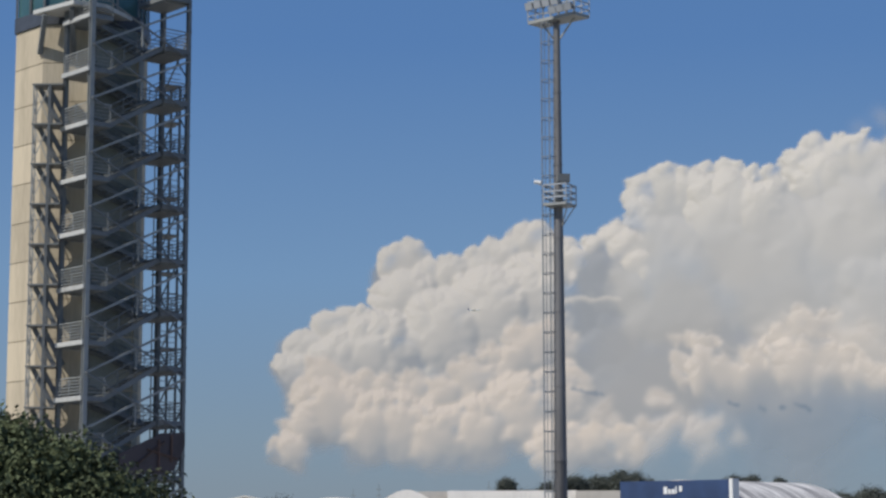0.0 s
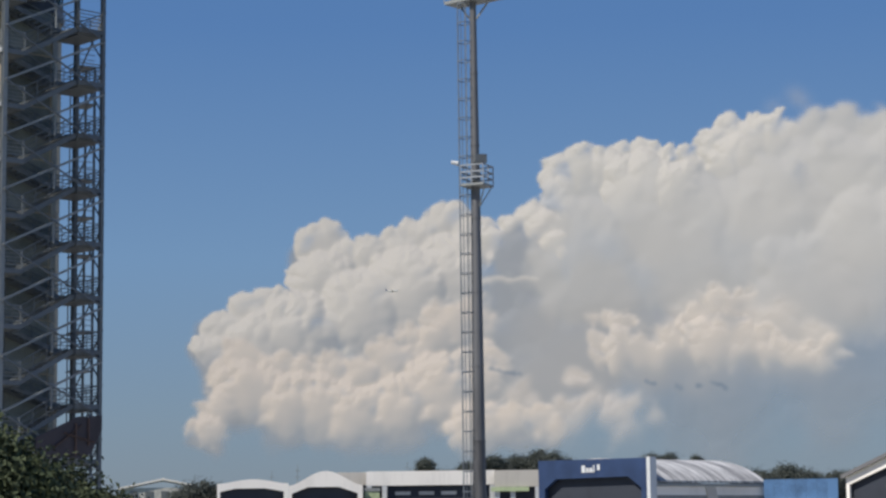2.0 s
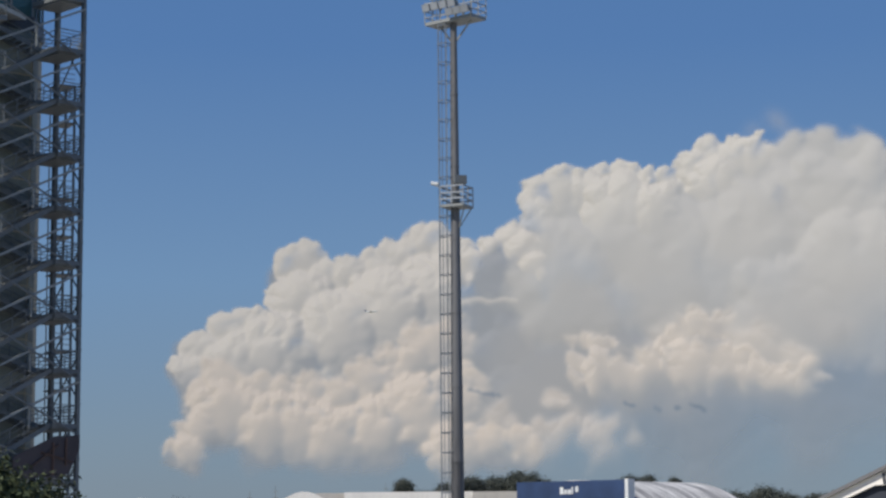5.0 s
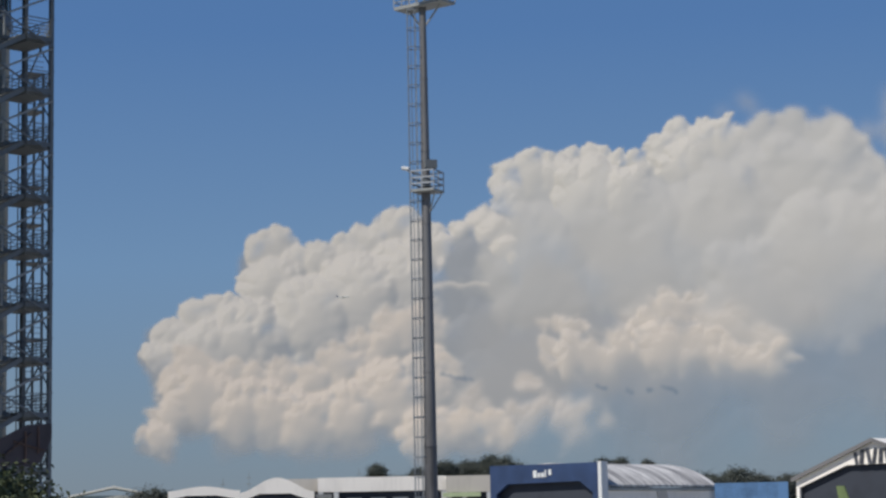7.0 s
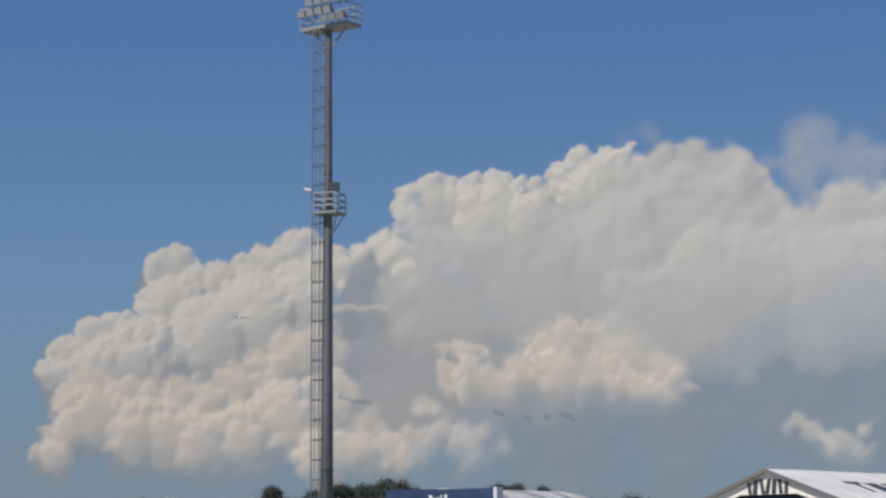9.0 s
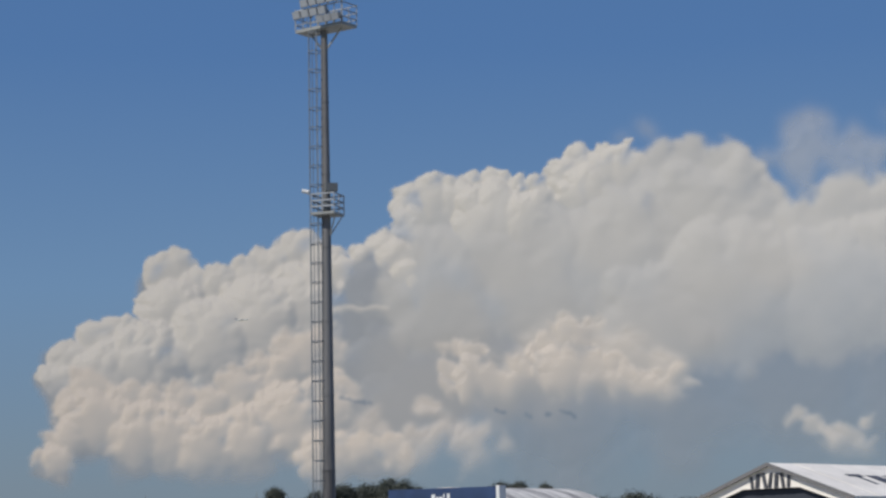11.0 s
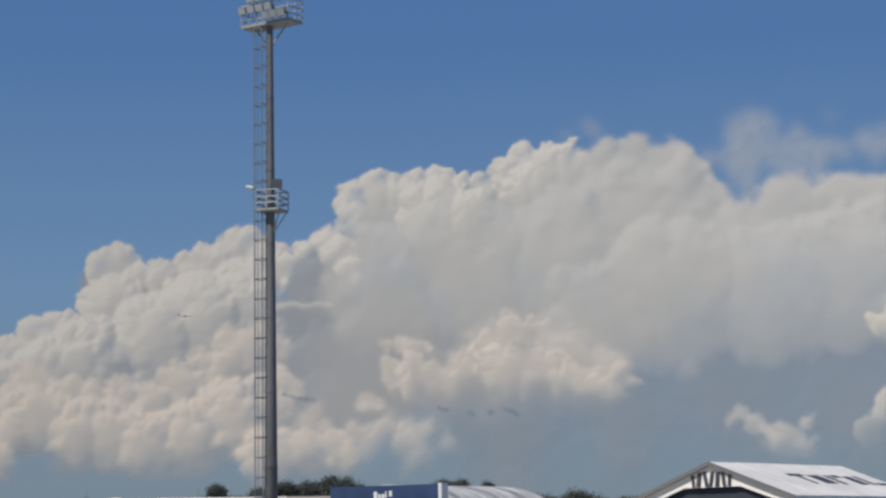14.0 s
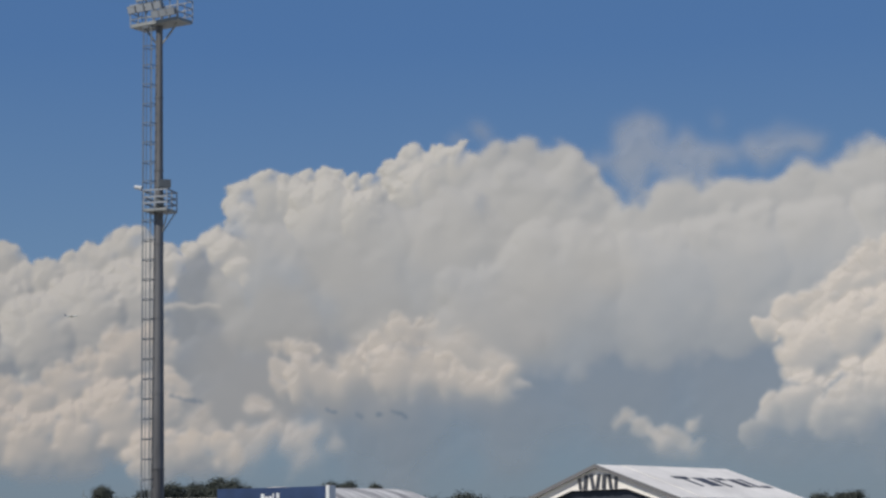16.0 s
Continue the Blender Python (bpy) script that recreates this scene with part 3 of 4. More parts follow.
far_tree(9.1, 520, 18.0, 4.0, 19, "hazy dark green tree far behind the roofs")
far_tree(10.7, 330, 9.2, 6.0, 20, "dark green tree between two hangars")
far_tree(11.5, 340, 10.2, 5.0, 21, "dark green tree between two hangars")
far_tree(12.1, 335, 9.3, 5.0, 24, "dark green tree between two hangars")
far_tree(12.9, 340, 9.0, 4.6, 25, "dark green tree between two hangars")
far_tree(-4.4, 300, 7.8, 6.0, 26, "dark green tree beside a pale hangar")
far_tree(21.2, 400, 10.6, 5.0, 27, "hazy tree beyond the gabled hangar")
far_tree(21.9, 400, 11.2, 6.0, 28, "hazy tree beyond the gabled hangar")


# ---- hangars ----
def arc(x0, x1, z0, z1, n=28):
    """Points of a shallow arc from (x0, z0) over its crown z1 to (x1, z0)."""
    out = []
    for i in range(n + 1):
        k = i / n
        out.append((x0 + (x1 - x0) * k, z0 + (z1 - z0) * (1 - (2 * k - 1) ** 2) ** 0.88))
    return out


def marks(parent, m, spans, z0, z1, mat, name="sign_mark", lean=0.0, thick=0.06):
    """Plain painted shapes standing for a sign, flat on the plane y = 0 of m."""
    for a, b in spans:
        bm = bmesh.new()
        vs = box(bm, ((a + b) / 2, 0, (z0 + z1) / 2), (b - a, thick, z1 - z0))
        for v in vs:
            v.co.x += lean * (v.co.z - z0)
        bmesh.ops.transform(bm, matrix=m, verts=bm.verts[:])
        part(name, bm, mat, parent)


# gabled hangar
W, L, EAVE, RIDGE = 24.3, 28.0, 9.2, 13.53
hg = empty("hangar", pose(60.0, 257.8, 0, 0, 0, -52), "white gabled aircraft hangar with a dark open front", "hangar")
I4 = Matrix()
slope = math.atan2(RIDGE - EAVE, W / 2)
for sgn in (-1, 1):
    for y0, y1, mat in ((-.5, 4.9, WHITE_SHEET), (4.92, L + .3, WHITE_SHEET)):
        bm = bmesh.new()
        xo = W / 2 + sgn * (W / 2 + 0.25)
        zo = EAVE - 0.25 * math.tan(slope)
        prof = [(W / 2, RIDGE), (xo, zo), (xo, zo + .3), (W / 2, RIDGE + .3)]
        if y0 > 0:
            prof = [(x, z + (.05 if i > 1 else 0)) for i, (x, z) in enumerate(prof)]
        extrude_profile(bm, prof, pose(0, y0, 0), y1 - y0)
        part("roof_slope", bm, mat, hg)
    # verge board in front
    bm = bmesh.new()
    xo = W / 2 + sgn * (W / 2 + 0.3)
    extrude_profile(bm, [(W / 2, RIDGE + .34), (xo, EAVE - .1 + .34), (xo, EAVE - .1 - .12), (W / 2, RIDGE - .12)], pose(0, -.66, 0), 0.14)
    part("verge_board", bm, VERGE, hg, "grey verge board")
# gable with its opening
bm = bmesh.new()
op = [(.5, 0), (.5, 8.25), (7.9, 10.75), (16.4, 10.75), (23.8, 8.25), (23.8, 0)]
prof = [(0, 0), (0, EAVE - .1), (W / 2, RIDGE - .1), (W, EAVE - .1), (W, 0)] + op[::-1]
extrude_profile(bm, prof, I4, 0.3)
part("gable_wall", bm, WHITE_SHEET, hg, "white gable above a dark opening")
# broken dark shapes of a painted gable sign
for x, lean, z0, z1, wd in ((9.4, -.12, 11.2, 12.7, .45), (10.3, .15, 11.2, 13.0, .6), (11.3, -.2, 11.2, 13.1, .5), (12.2, .2, 11.2, 13.1, .5), (13.1, .1, 11.2, 13.0, .6), (14.0, -.15, 11.2, 13.0, .5), (14.9, .1, 11.2, 12.7, .45)):
    marks(hg, pose(0, -0.1, 0), [(x - wd / 2 - lean * (z1 - z0) / 2, x + wd / 2 - lean * (z1 - z0) / 2)], z0 - .4, z1 - .45, LETTER, "gable_sign_mark", lean=lean)
bm = bmesh.new()
box(bm, (W - .15, L / 2 + .2, EAVE / 2 - .05), (.3, L - .5, EAVE - .1))
part("side_wall", bm, GREY_SHEET, hg, "grey sheet side wall")
bm = bmesh.new()
box(bm, (.15, L / 2 + .2, EAVE / 2 - .05), (.3, L - .5, EAVE - .1))
part("side_wall", bm, GREY_SHEET, hg)
# dark sheet added close behind the opening, in place of the unlit inside
bm = bmesh.new()
extrude_profile(bm, [(0.3, 0), (0.3, EAVE - .2), (W / 2, RIDGE - .2), (W - .3, EAVE - .2), (W - .3, 0)], pose(0, .7, 0), 0.2)
part("hangar_door", bm, INSIDE_SHADE, hg, "dark sheet that stands for the shade in the open front")
bm = bmesh.new()
box(bm, (W + .06, 5.2, 7.0), (.1, 9.5, 2.8))
part("side_panel", bm, STEEL_DARK, hg, "dark blue side panel")
bm = bmesh.new()
box(bm, (W + .55, L / 2 - .5, EAVE - .45), (.25, L + 2, .3))
part("gutter", bm, STEEL, hg, "grey gutter")
wall_m = pose(W + .02, 0, 0) @ pose(0, 0, 0, 90, 0, 90)
for a, b in ((10.6, 12.0), (12.2, 13.5), (13.7, 15.4)):
    bm = bmesh.new()
    box(bm, (W + .05, (a + b) / 2, 7.3), (.08, b - a, .75))
    part("wall_sign_mark", bm, CREAM, hg)
along = 16.6
for word in ("GOVERNO", "DO", "ESTADO"):
    words = bpy.data.curves.new("lettering", "FONT")
    words.body, words.size, words.extrude = word, 1.3, 0.02
    wob = bpy.data.objects.new("lettering", words)
    wme = bpy.data.meshes.new_from_object(wob)
    bpy.data.objects.remove(wob)
    wme.materials.clear()
    wme.materials.append(WHITE_STEEL)
    lettering = new("wall_lettering", wme)
    lettering.parent = hg
    lettering.matrix_local = wall_m @ pose(along, 6.85, 0.02)
    tagged(lettering, "white painted lettering")
    along += max(v.co.x for v in wme.vertices) + 0.5
# dark painted marks on the roof slope
roof_m = pose(W / 2, 0, RIDGE + .36, 0, math.degrees(slope), 0)
for y0, y1, d0, d1 in ((9.4, 12.6, 4.4, 5.3), (10.6, 11.4, 5.3, 8.4), (13.4, 16.0, 4.8, 8.2), (17.0, 17.9, 4.8, 8.4), (18.6, 20.4, 4.6, 5.6), (20.9, 22.8, 5.0, 8.4), (23.6, 24.5, 4.8, 8.4), (25.0, 27.2, 7.6, 8.5)):
    bm = bmesh.new()
    box(bm, ((d0 + d1) / 2, (y0 + y1) / 2, 0.015), (d1 - d0, y1 - y0, .03), roof_m)
    part("roof_sign_mark", bm, LETTER, hg)

# blue-fronted hangar with a vaulted roof
W2, L2 = 20.9, 21.8
hb = empty("hangar", pose(24.0, 284.0, 0, 0, 0, -52), "hangar with a navy blue front and stained white vaulted roof", "hangar")
bm = bmesh.new()
extrude_profile(bm, [(0, 0), (0, 12.45), (W2, 12.2), (W2, 0), (19.4, 0), (19.4, 8.4), (17.0, 9.9), (3.4, 9.9), (1.2, 8.6), (1.2, 0)], I4, 0.6)
part("front_fascia", bm, BLUE_SHEET, hb, "navy blue front above the dark doorway")
bm = bmesh.new()
box(bm, (W2 + .3, .1, 6.15), (.6, 1.2, 12.3))
part("corner_pier", bm, WHITE_STEEL, hb, "white corner pier")
bm = bmesh.new()
top = arc(0, W2, 9.3, 12.45)
extrude_profile(bm, top + [(x, z - .25) for x, z in top[::-1]], pose(0, .62, 0), L2)
part("vault_roof", bm, STAINED_SHEET, hb, "white vaulted roof with dark diagonal stains")
bm = bmesh.new()
box(bm, (W2 + .1, L2 / 2 + .7, 8.75), (.5, L2, .35))
part("gutter", bm, STEEL, hb, "grey gutter")
for z0, z1, mat, nm in ((7.4, 8.55, WHITE_SHEET, "wall_band"), (6.2, 7.4, STEEL, "window_band"), (0, 6.2, WHITE_SHEET, "lower_wall")):
    bm = bmesh.new()
    box(bm, (W2 - .1, L2 / 2 + .7, (z0 + z1) / 2), (.3, L2 - .1, z1 - z0 - .01))
    part(nm, bm, mat, hb)
bm = bmesh.new()
extrude_profile(bm, [(10.3, 8.5), (12.2, 8.5), (15, 0), (13, 0)], pose(W2 + .2, 0, 0, 0, 0, 90), 0.3)
part("buttress", bm, GREY_SHEET, hb, "grey sloping buttress")
# the shade in the doorway, as a dark sheet across it
bm = bmesh.new()
box(bm, (W2 / 2, 1.2, 5.2), (W2 - .8, .3, 10.4))
part("hangar_door", bm, INSIDE_SHADE, hb, "dark sheet that stands for the shade in the doorway")
for a, b, z0, z1 in ((8.5, 9.15, 10.6, 11.55), (9.3, 9.85, 10.6, 11.2), (10.0, 10.55, 10.6, 11.2), (10.7, 10.95, 10.6, 11.55), (11.4, 11.95, 10.85, 11.6)):
    marks(hb, pose(0, -.05, 0), [(a, b)], z0, z1, WHITE_STEEL, "fascia_sign_mark")


# pale hangars facing the apron
def facing(az, dist, w, turn=0):
    x, y = at(az, dist)
    return pose(x, y, 0, 0, 0, -az + turn) @ pose(-w / 2, 0, 0)


def flat_hangar(az, w, dist, top, low, mat, label, piers):
    h = empty("hangar", facing(az, dist, w), label, "hangar", "pale hangars along the apron")
    bm = bmesh.new()
    box(bm, (w / 2, .3, (top + low) / 2), (w, .6, top - low))
    part("fascia", bm, mat, h)
    bm = bmesh.new()
    box(bm, (w / 2, 10, top - .25), (w, 18.7, .3))
    part("roof", bm, WHITE_SHEET, h)
    # dark sheet just behind the front, for the shade of the deep inside
    bm = bmesh.new()
    box(bm, (w / 2, 1.0, low / 2), (w - .2, .3, low))
    part("inner_wall", bm, INSIDE_SHADE, h, "dark sheet that stands for the shade inside")
    for x in piers:
        bm = bmesh.new()
        box(bm, (x, .3, low / 2 - .01), (.7, .5, low - .02))
        part("pier", bm, WHITE_STEEL, h)
    return h


fh = flat_hangar(1.88, 18.4, 300, 11.75, 9.7, WHITE_SHEET, "long white flat-fronted hangar with a dark opening", (.4, 2.6, 18.0))
# the light of these windows is only the pale colour of the strips
for a in (5.2, 8.6, 11.8):
    bm = bmesh.new()
    box(bm, (a, .8, 8.6), (2.2, .2, .5))
    part("window_strip", bm, SLAB, fh, "pale lit window strip")
flat_hangar(-0.05, 6.6, 303, 11.75, 9.9, GREY_SHEET, "grey-white flat roof edge behind the arched hangar", (.4, 6.2))
gh = flat_hangar(4.25, 6.5, 298, 11.65, 9.3, GREY_SHEET, "grey flat-fronted workshop with pale green trim", (.4, 2.6, 6.1))
bm = bmesh.new()
box(bm, (2.2, -.15, 8.95), (5.4, .5, .6))
part("trim", bm, PALE_GREEN, gh, "pale green canopy edge")


def arch_hangar(az, w, dist, edge, crown, door, label, depth=16):
    h = empty("hangar", facing(az, dist, w), label, "hangar", "pale hangars along the apron")
    top = []
    for i in range(17):
        k = i / 16
        top.append((w * k, edge + (crown - edge) * math.sin(math.pi * k) ** 1.7))
    bm = bmesh.new()
    open_top = [(w * .93, 0), (w * .93, edge - 1.1), (w * .68, door), (w * .26, door), (w * .04, edge - 1.1), (w * .04, 0)]
    extrude_profile(bm, [(0, 0)] + top + [(w, 0)] + open_top, I4, 0.5)
    part("front_fascia", bm, WHITE_SHEET, h, "white curved front")
    bm = bmesh.new()
    extrude_profile(bm, top + [(x, z - .25) for x, z in top[::-1]], pose(0, .52, 0), depth)
    part("vault_roof", bm, WHITE_SHEET, h, "", True)
    # shade under the arch, painted on a sheet behind the front
    bm = bmesh.new()
    box(bm, (w / 2, 1.0, edge / 2), (w - .4, .3, edge))
    part("inner_wall", bm, INSIDE_SHADE, h, "dark sheet that stands for the shade inside")
    return h


arch_hangar(-0.98, 10.2, 290, 9.6, 11.6, 9.4, "white arched hangar with a dark opening")
arch_hangar(-2.96, 9.8, 290, 9.95, 10.55, 9.3, "white arched hangar with a dark opening")
bm = bmesh.new()
h = empty("shed", facing(0.28, 297, 2.0), "small pale green shed between hangars", "shed")
box(bm, (1, 1, 4.4), (2.1, 2, 8.8))
part("wall", bm, PALE_GREEN, h)
bm = bmesh.new()
box(bm, (1, 1, 9.1), (2.3, 2.2, .5))
part("roof", bm, STEEL, h)
# low faded blue building
lb = empty("low_building", facing(11.9, 285, 9.8), "low building with faded blue wall sheets", "building")
for i in range(7):
    bm = bmesh.new()
    box(bm, (.7 + 1.4 * i, .1, 8.15), (1.385, .2, 2.7))
    part("wall_sheet", bm, BLUE_PALE, lb)
bm = bmesh.new()
box(bm, (4.9, 4, 3.4), (9.7, 7.6, 6.7))
part("lower_wall", bm, CREAM, lb, "cream lower wall")
bm = bmesh.new()
box(bm, (5.8, -.3, 6.55), (7.4, .5, .35))
part("canopy", bm, WHITE_STEEL, lb)
# far house
fo = empty("house", facing(-5.6, 400, 13), "far low house with pale roof and dark windows", "house")
bm = bmesh.new()
box(bm, (6.5, 5, 6), (12.6, 9, 12))
part("wall", bm, SLAB, fo)
bm = bmesh.new()
extrude_profile(bm, [(-.5, 12), (8, 13.8), (13.5, 12.6), (13.5, 12.3), (8, 13.4), (-.5, 11.7)], I4, 10)
part("roof", bm, WHITE_SHEET, fo)
for x in (2.5, 5.4, 8.4, 11.2):
    bm = bmesh.new()
    box(bm, (x, .45, 10.7), (1.5, .12, 1.3))
    part("window", bm, STEEL_DARK, fo)

# slim aerials far beyond the roofs
for az, top in ((-1.75, 20.0), (1.25, 20.5), (-2.45, 18.5)):
    x, y = at(az, 520)
    an = empty("aerial_mast", pose(x, y, 0), "thin grey aerial mast far beyond the roofs", "mast", "far aerial masts")
    bm = bmesh.new()
    tube(bm, (0, 0, 0), (0, 0, top), .16, .06, 6)
    part("pole", bm, STEEL, an)
    for z in (top - 1.5, top - 3):
        bm = bmesh.new()
        beam(bm, (-.7, 0, z), (.7, 0, z), .12, .12)
        part("crossbar", bm, STEEL, an)

# lime green tail fin of an aircraft parked in the gabled hangar
x, y = at(14.3, 252)
pl = empty("parked_aircraft", pose(x, y, 0, 0, 0, -52), "parked aircraft with a lime green tail fin", "aircraft")
bm = bmesh.new()
extrude_profile(bm, [(0, 3.2), (-.8, 8.1), (.3, 8.1), (1.0, 6.4), (3.4, 3.2)], I4, 0.25)
part("tail_fin", bm, LIME, pl, "lime green tail fin")
bm = bmesh.new()
tube(bm, (-.5, .12, 2.8), (9, .12, 2.4), .35, .95, 14)
part("fuselage", bm, WHITE_STEEL, pl)
for yy in (-1.2, 1.4):
    bm = bmesh.new()
    tube(bm, (6, yy, 0), (6, yy * .4, 2.3), .1)
    part("landing_gear", bm, STEEL_DARK, pl)


# ---- floodlight mast ----
mx, my = at(3.22, 105)
mast = empty("floodlight_mast", pose(mx, my, 0, 0, 0, -3.22), "tall weathered steel floodlight mast with caged ladder", "mast")
ZT, ZM = EYE + 27.15, EYE + 17.48
n_seg = 8
for i in range(n_seg):
    z0, z1 = ZT * i / n_seg, ZT * (i + 1) / n_seg
    r = lambda z: 0.37 - 0.2 * z / ZT
    bm = bmesh.new()
    tube(bm, (0, 0, z0), (0, 0, z1 - .03), r(z0), r(z1), 16)
    tube(bm, (0, 0, z1 - .06), (0, 0, z1), r(z1) + .02, r(z1) + .02, 16)
    part("mast_section", bm, MAST_STEEL, mast, "", False)
# ladder and cage on the left flank
LX = -0.56
for s in (-.2, .2):
    bm = bmesh.new()
    tube(bm, (LX + .18, s, 1.0), (LX + .18, s, ZT), .022, n=6)
    part("ladder_rail", bm, STEEL, mast)
bm = bmesh.new()
z = 1.0
while z < ZT - .2:
    tube(bm, (LX + .18, -.2, z), (LX + .18, .2, z), .012, n=5)
    z += .3
tagged(part("ladder_rungs", bm, STEEL, mast), kind="stuff")
for k in range(7):
    a = radians(90 + 30 * k)
    bm = bmesh.new()
    tube(bm, (LX + .12 + .38 * math.cos(a), .38 * math.sin(a), 3.0), (LX + .12 + .38 * math.cos(a), .38 * math.sin(a), ZT - .1), .017, n=5)
    part("cage_bar", bm, CAGE, mast)
z = 3.0
while z < ZT:
    bm = bmesh.new()
    pts = [Vector((LX + .12 + .38 * math.cos(radians(a)), .38 * math.sin(radians(a)), z)) for a in range(90, 271, 20)]
    for p, q in zip(pts, pts[1:]):
        beam(bm, p, q, .02, .045)
    for s in (-1, 1):
        beam(bm, (LX + .12, s * .38, z), (-.15, s * .2, z), .03, .04)
    part("cage_hoop", bm, CAGE, mast)
    z += 1.0
# middle platform
mp = pose(0, 0, 0, 0, 0, -24)
bm = bmesh.new()
box(bm, (.12, -.1, ZM), (1.3, 1.3, .12), mp)
part("platform_deck", bm, STEEL, mast, "grey middle platform deck")
for hgt in (.35, .65, 1.0):
    for a, b in (((-.5, -.74), (.76, -.74)), ((.76, -.74), (.76, .54)), ((-.5, -.74), (-.5, .54)), ((-.5, .54), (.76, .54))):
        bm = bmesh.new()
        beam(bm, mp @ Vector((*a, ZM + hgt)), mp @ Vector((*b, ZM + hgt)), .05, .07)
        part("guard_rail", bm, MAST_RAIL, mast)
for a in ((-.5, -.74), (.12, -.74), (.76, -.74), (.76, -.1), (.76, .54), (-.5, .54)):
    bm = bmesh.new()
    beam(bm, mp @ Vector((*a, ZM)), mp @ Vector((*a, ZM + 1.02)), .06, .06)
    part("rail_post", bm, MAST_RAIL, mast)
for s in (-.5, .4):
    bm = bmesh.new()
    beam(bm, mp @ Vector((.74, s, ZM - .05)), (.2, s * .3, ZM - 1.05), .05, .05)
    part("strut", bm, STEEL, mast)
bm = bmesh.new()
box(bm, (.18, -.28, ZM + 1.38), (.62, .5, .42), pose(0, 0, 0, 0, 0, 15))
part("equipment_box", bm, STEEL_DARK, mast, "dark equipment box")
bm = bmesh.new()
box(bm, (.02, -.35, ZM + .45), (.5, .3, .5))
part("equipment_box", bm, STEEL_DARK, mast)
bm = bmesh.new()
tube(bm, (-1.2, -.2, ZM + 1.22), (-.85, -.3, ZM + 1.15), .1, .1, 10)
tube(bm, (-1.0, -.25, ZM + 1.1), (-.5, 0, ZM + .9), .03, n=6)
part("camera_housing", bm, WHITE_STEEL, mast, "white tubular security camera")
# top platform with floodlights
tp = pose(0.1, 0, ZT, 0, 0, -39)
TL, TW = 1.55, 0.6
bm = bmesh.new()
box(bm, (0, 0, .06), (2 * TL, 2 * TW, .16), tp)
part("platform_deck", bm, STEEL, mast, "grey top platform deck")
for s in (-1, 1):
    bm = bmesh.new()
    beam(bm, tp @ Vector((s * 1.05, 0, 0)), (s * .12, 0, ZT - 1.0), .07, .07)
    part("strut", bm, STEEL, mast)
for hgt in (.4, .75, 1.15):
    for a, b in (((-TL, -TW), (TL, -TW)), ((TL, -TW), (TL, TW)), ((-TL, -TW), (-TL, TW)), ((-TL, TW), (TL, TW))):
        bm = bmesh.new()
        beam(bm, tp @ Vector((*a, hgt)), tp @ Vector((*b, hgt)), .05, .05)
        part("guard_rail", bm, MAST_RAIL, mast)
for i in range(7):
    for s in (-1, 1):
        x = -TL + 2 * TL * i / 6
        bm = bmesh.new()
        beam(bm, tp @ Vector((x, s * TW, .1)), tp @ Vector((x, s * TW, 1.2)), .06, .06)
        part("rail_post", bm, MAST_RAIL, mast)
bm = bmesh.new()
tube(bm, tp @ Vector((-TL + .3, 0, .1)), tp @ Vector((-TL + .3, 0, 3.8)), .025, n=6)
part("lightning_rod", bm, STEEL_DARK, mast)
bm = bmesh.new()
tube(bm, tp @ Vector((TL - .5, 0, .1)), tp @ Vector((TL - .5, 0, 1.9)), .05, n=6)
part("lightning_rod", bm, STEEL_DARK, mast)


def floodlight(px, pz, tilt):
    m = tp @ pose(px, -TW - .16, pz, tilt, 0, 0)
    bm = bmesh.new()
    vs = box(bm, (0, 0, 0), (.5, .26, .4))
    for v in vs:
        if v.co.y > 0:
            v.co.x *= .7
            v.co.z *= .7
    bmesh.ops.transform(bm, matrix=m, verts=bm.verts[:])
    f = part("floodlight", bm, LAMP_BODY, mast, "pale grey floodlight housing")
    bm = bmesh.new()
    box(bm, (0, -.14, 0), (.44, .02, .34), m)
    part("lens", bm, MAST_RAIL, f)
    for s in (-.27, .27):
        bm = bmesh.new()
        box(bm, (s, .06, -.1), (.03, .05, .36), m)
        part("bracket", bm, STEEL, f)


for i in range(5):
    floodlight(-.75 + i * .56, 1.42, 18)
for i in range(4):
    floodlight(-1.25 + i * .56, .86, 18)
for i in range(3):
    floodlight(.3 + i * .5, .42, 24)

# ---- control tower ----
tx, ty = at(-10.03, 131.7)
TOWER = pose(tx, ty, 0, 0, 0, 10.03)
tower = empty("control_tower", TOWER, "tall concrete control tower with outside steel stairs", "control tower")


def octagon(r):
    return [(r * math.sin(radians(a)), -r * math.cos(radians(a))) for a in (-80, -35, 10, 55, 100, 145, 190, 235)]


RC, ZC = 4.2, 35.4
bm = bmesh.new()
prism(bm, octagon(RC - .05), -.1, ZC)
part("core", bm, CONCRETE, tower, "board-marked beige concrete shaft")
z = ZC
while z > 1:
    bm = bmesh.new()
    prism(bm, octagon(RC), z - 2.39, z)
    part("concrete_lift", bm, CONCRETE, tower)
    z -= 2.45
bm = bmesh.new()
prism(bm, octagon(RC + .12), ZC + .02, ZC + .95)
part("dark_band", bm, BAND, tower, "dark band under the cab")
bm = bmesh.new()
prism(bm, octagon(RC - .1), ZC + .97, ZC + 5)
part("cab_glass", bm, GLASS_TEAL, tower, "teal tinted cab glass")
for (x0, y0), (x1, y1) in zip(octagon(RC), octagon(RC)[1:] + octagon(RC)[:1]):
    for k in (0, .5):
        bm = bmesh.new()
        px, py = x0 + (x1 - x0) * k, y0 + (y1 - y0) * k
        beam(bm, (px, py, ZC + .96), (px, py, ZC + 5), .14, .14)
        part("mullion", bm, STEEL_DARK, tower)
bm = bmesh.new()
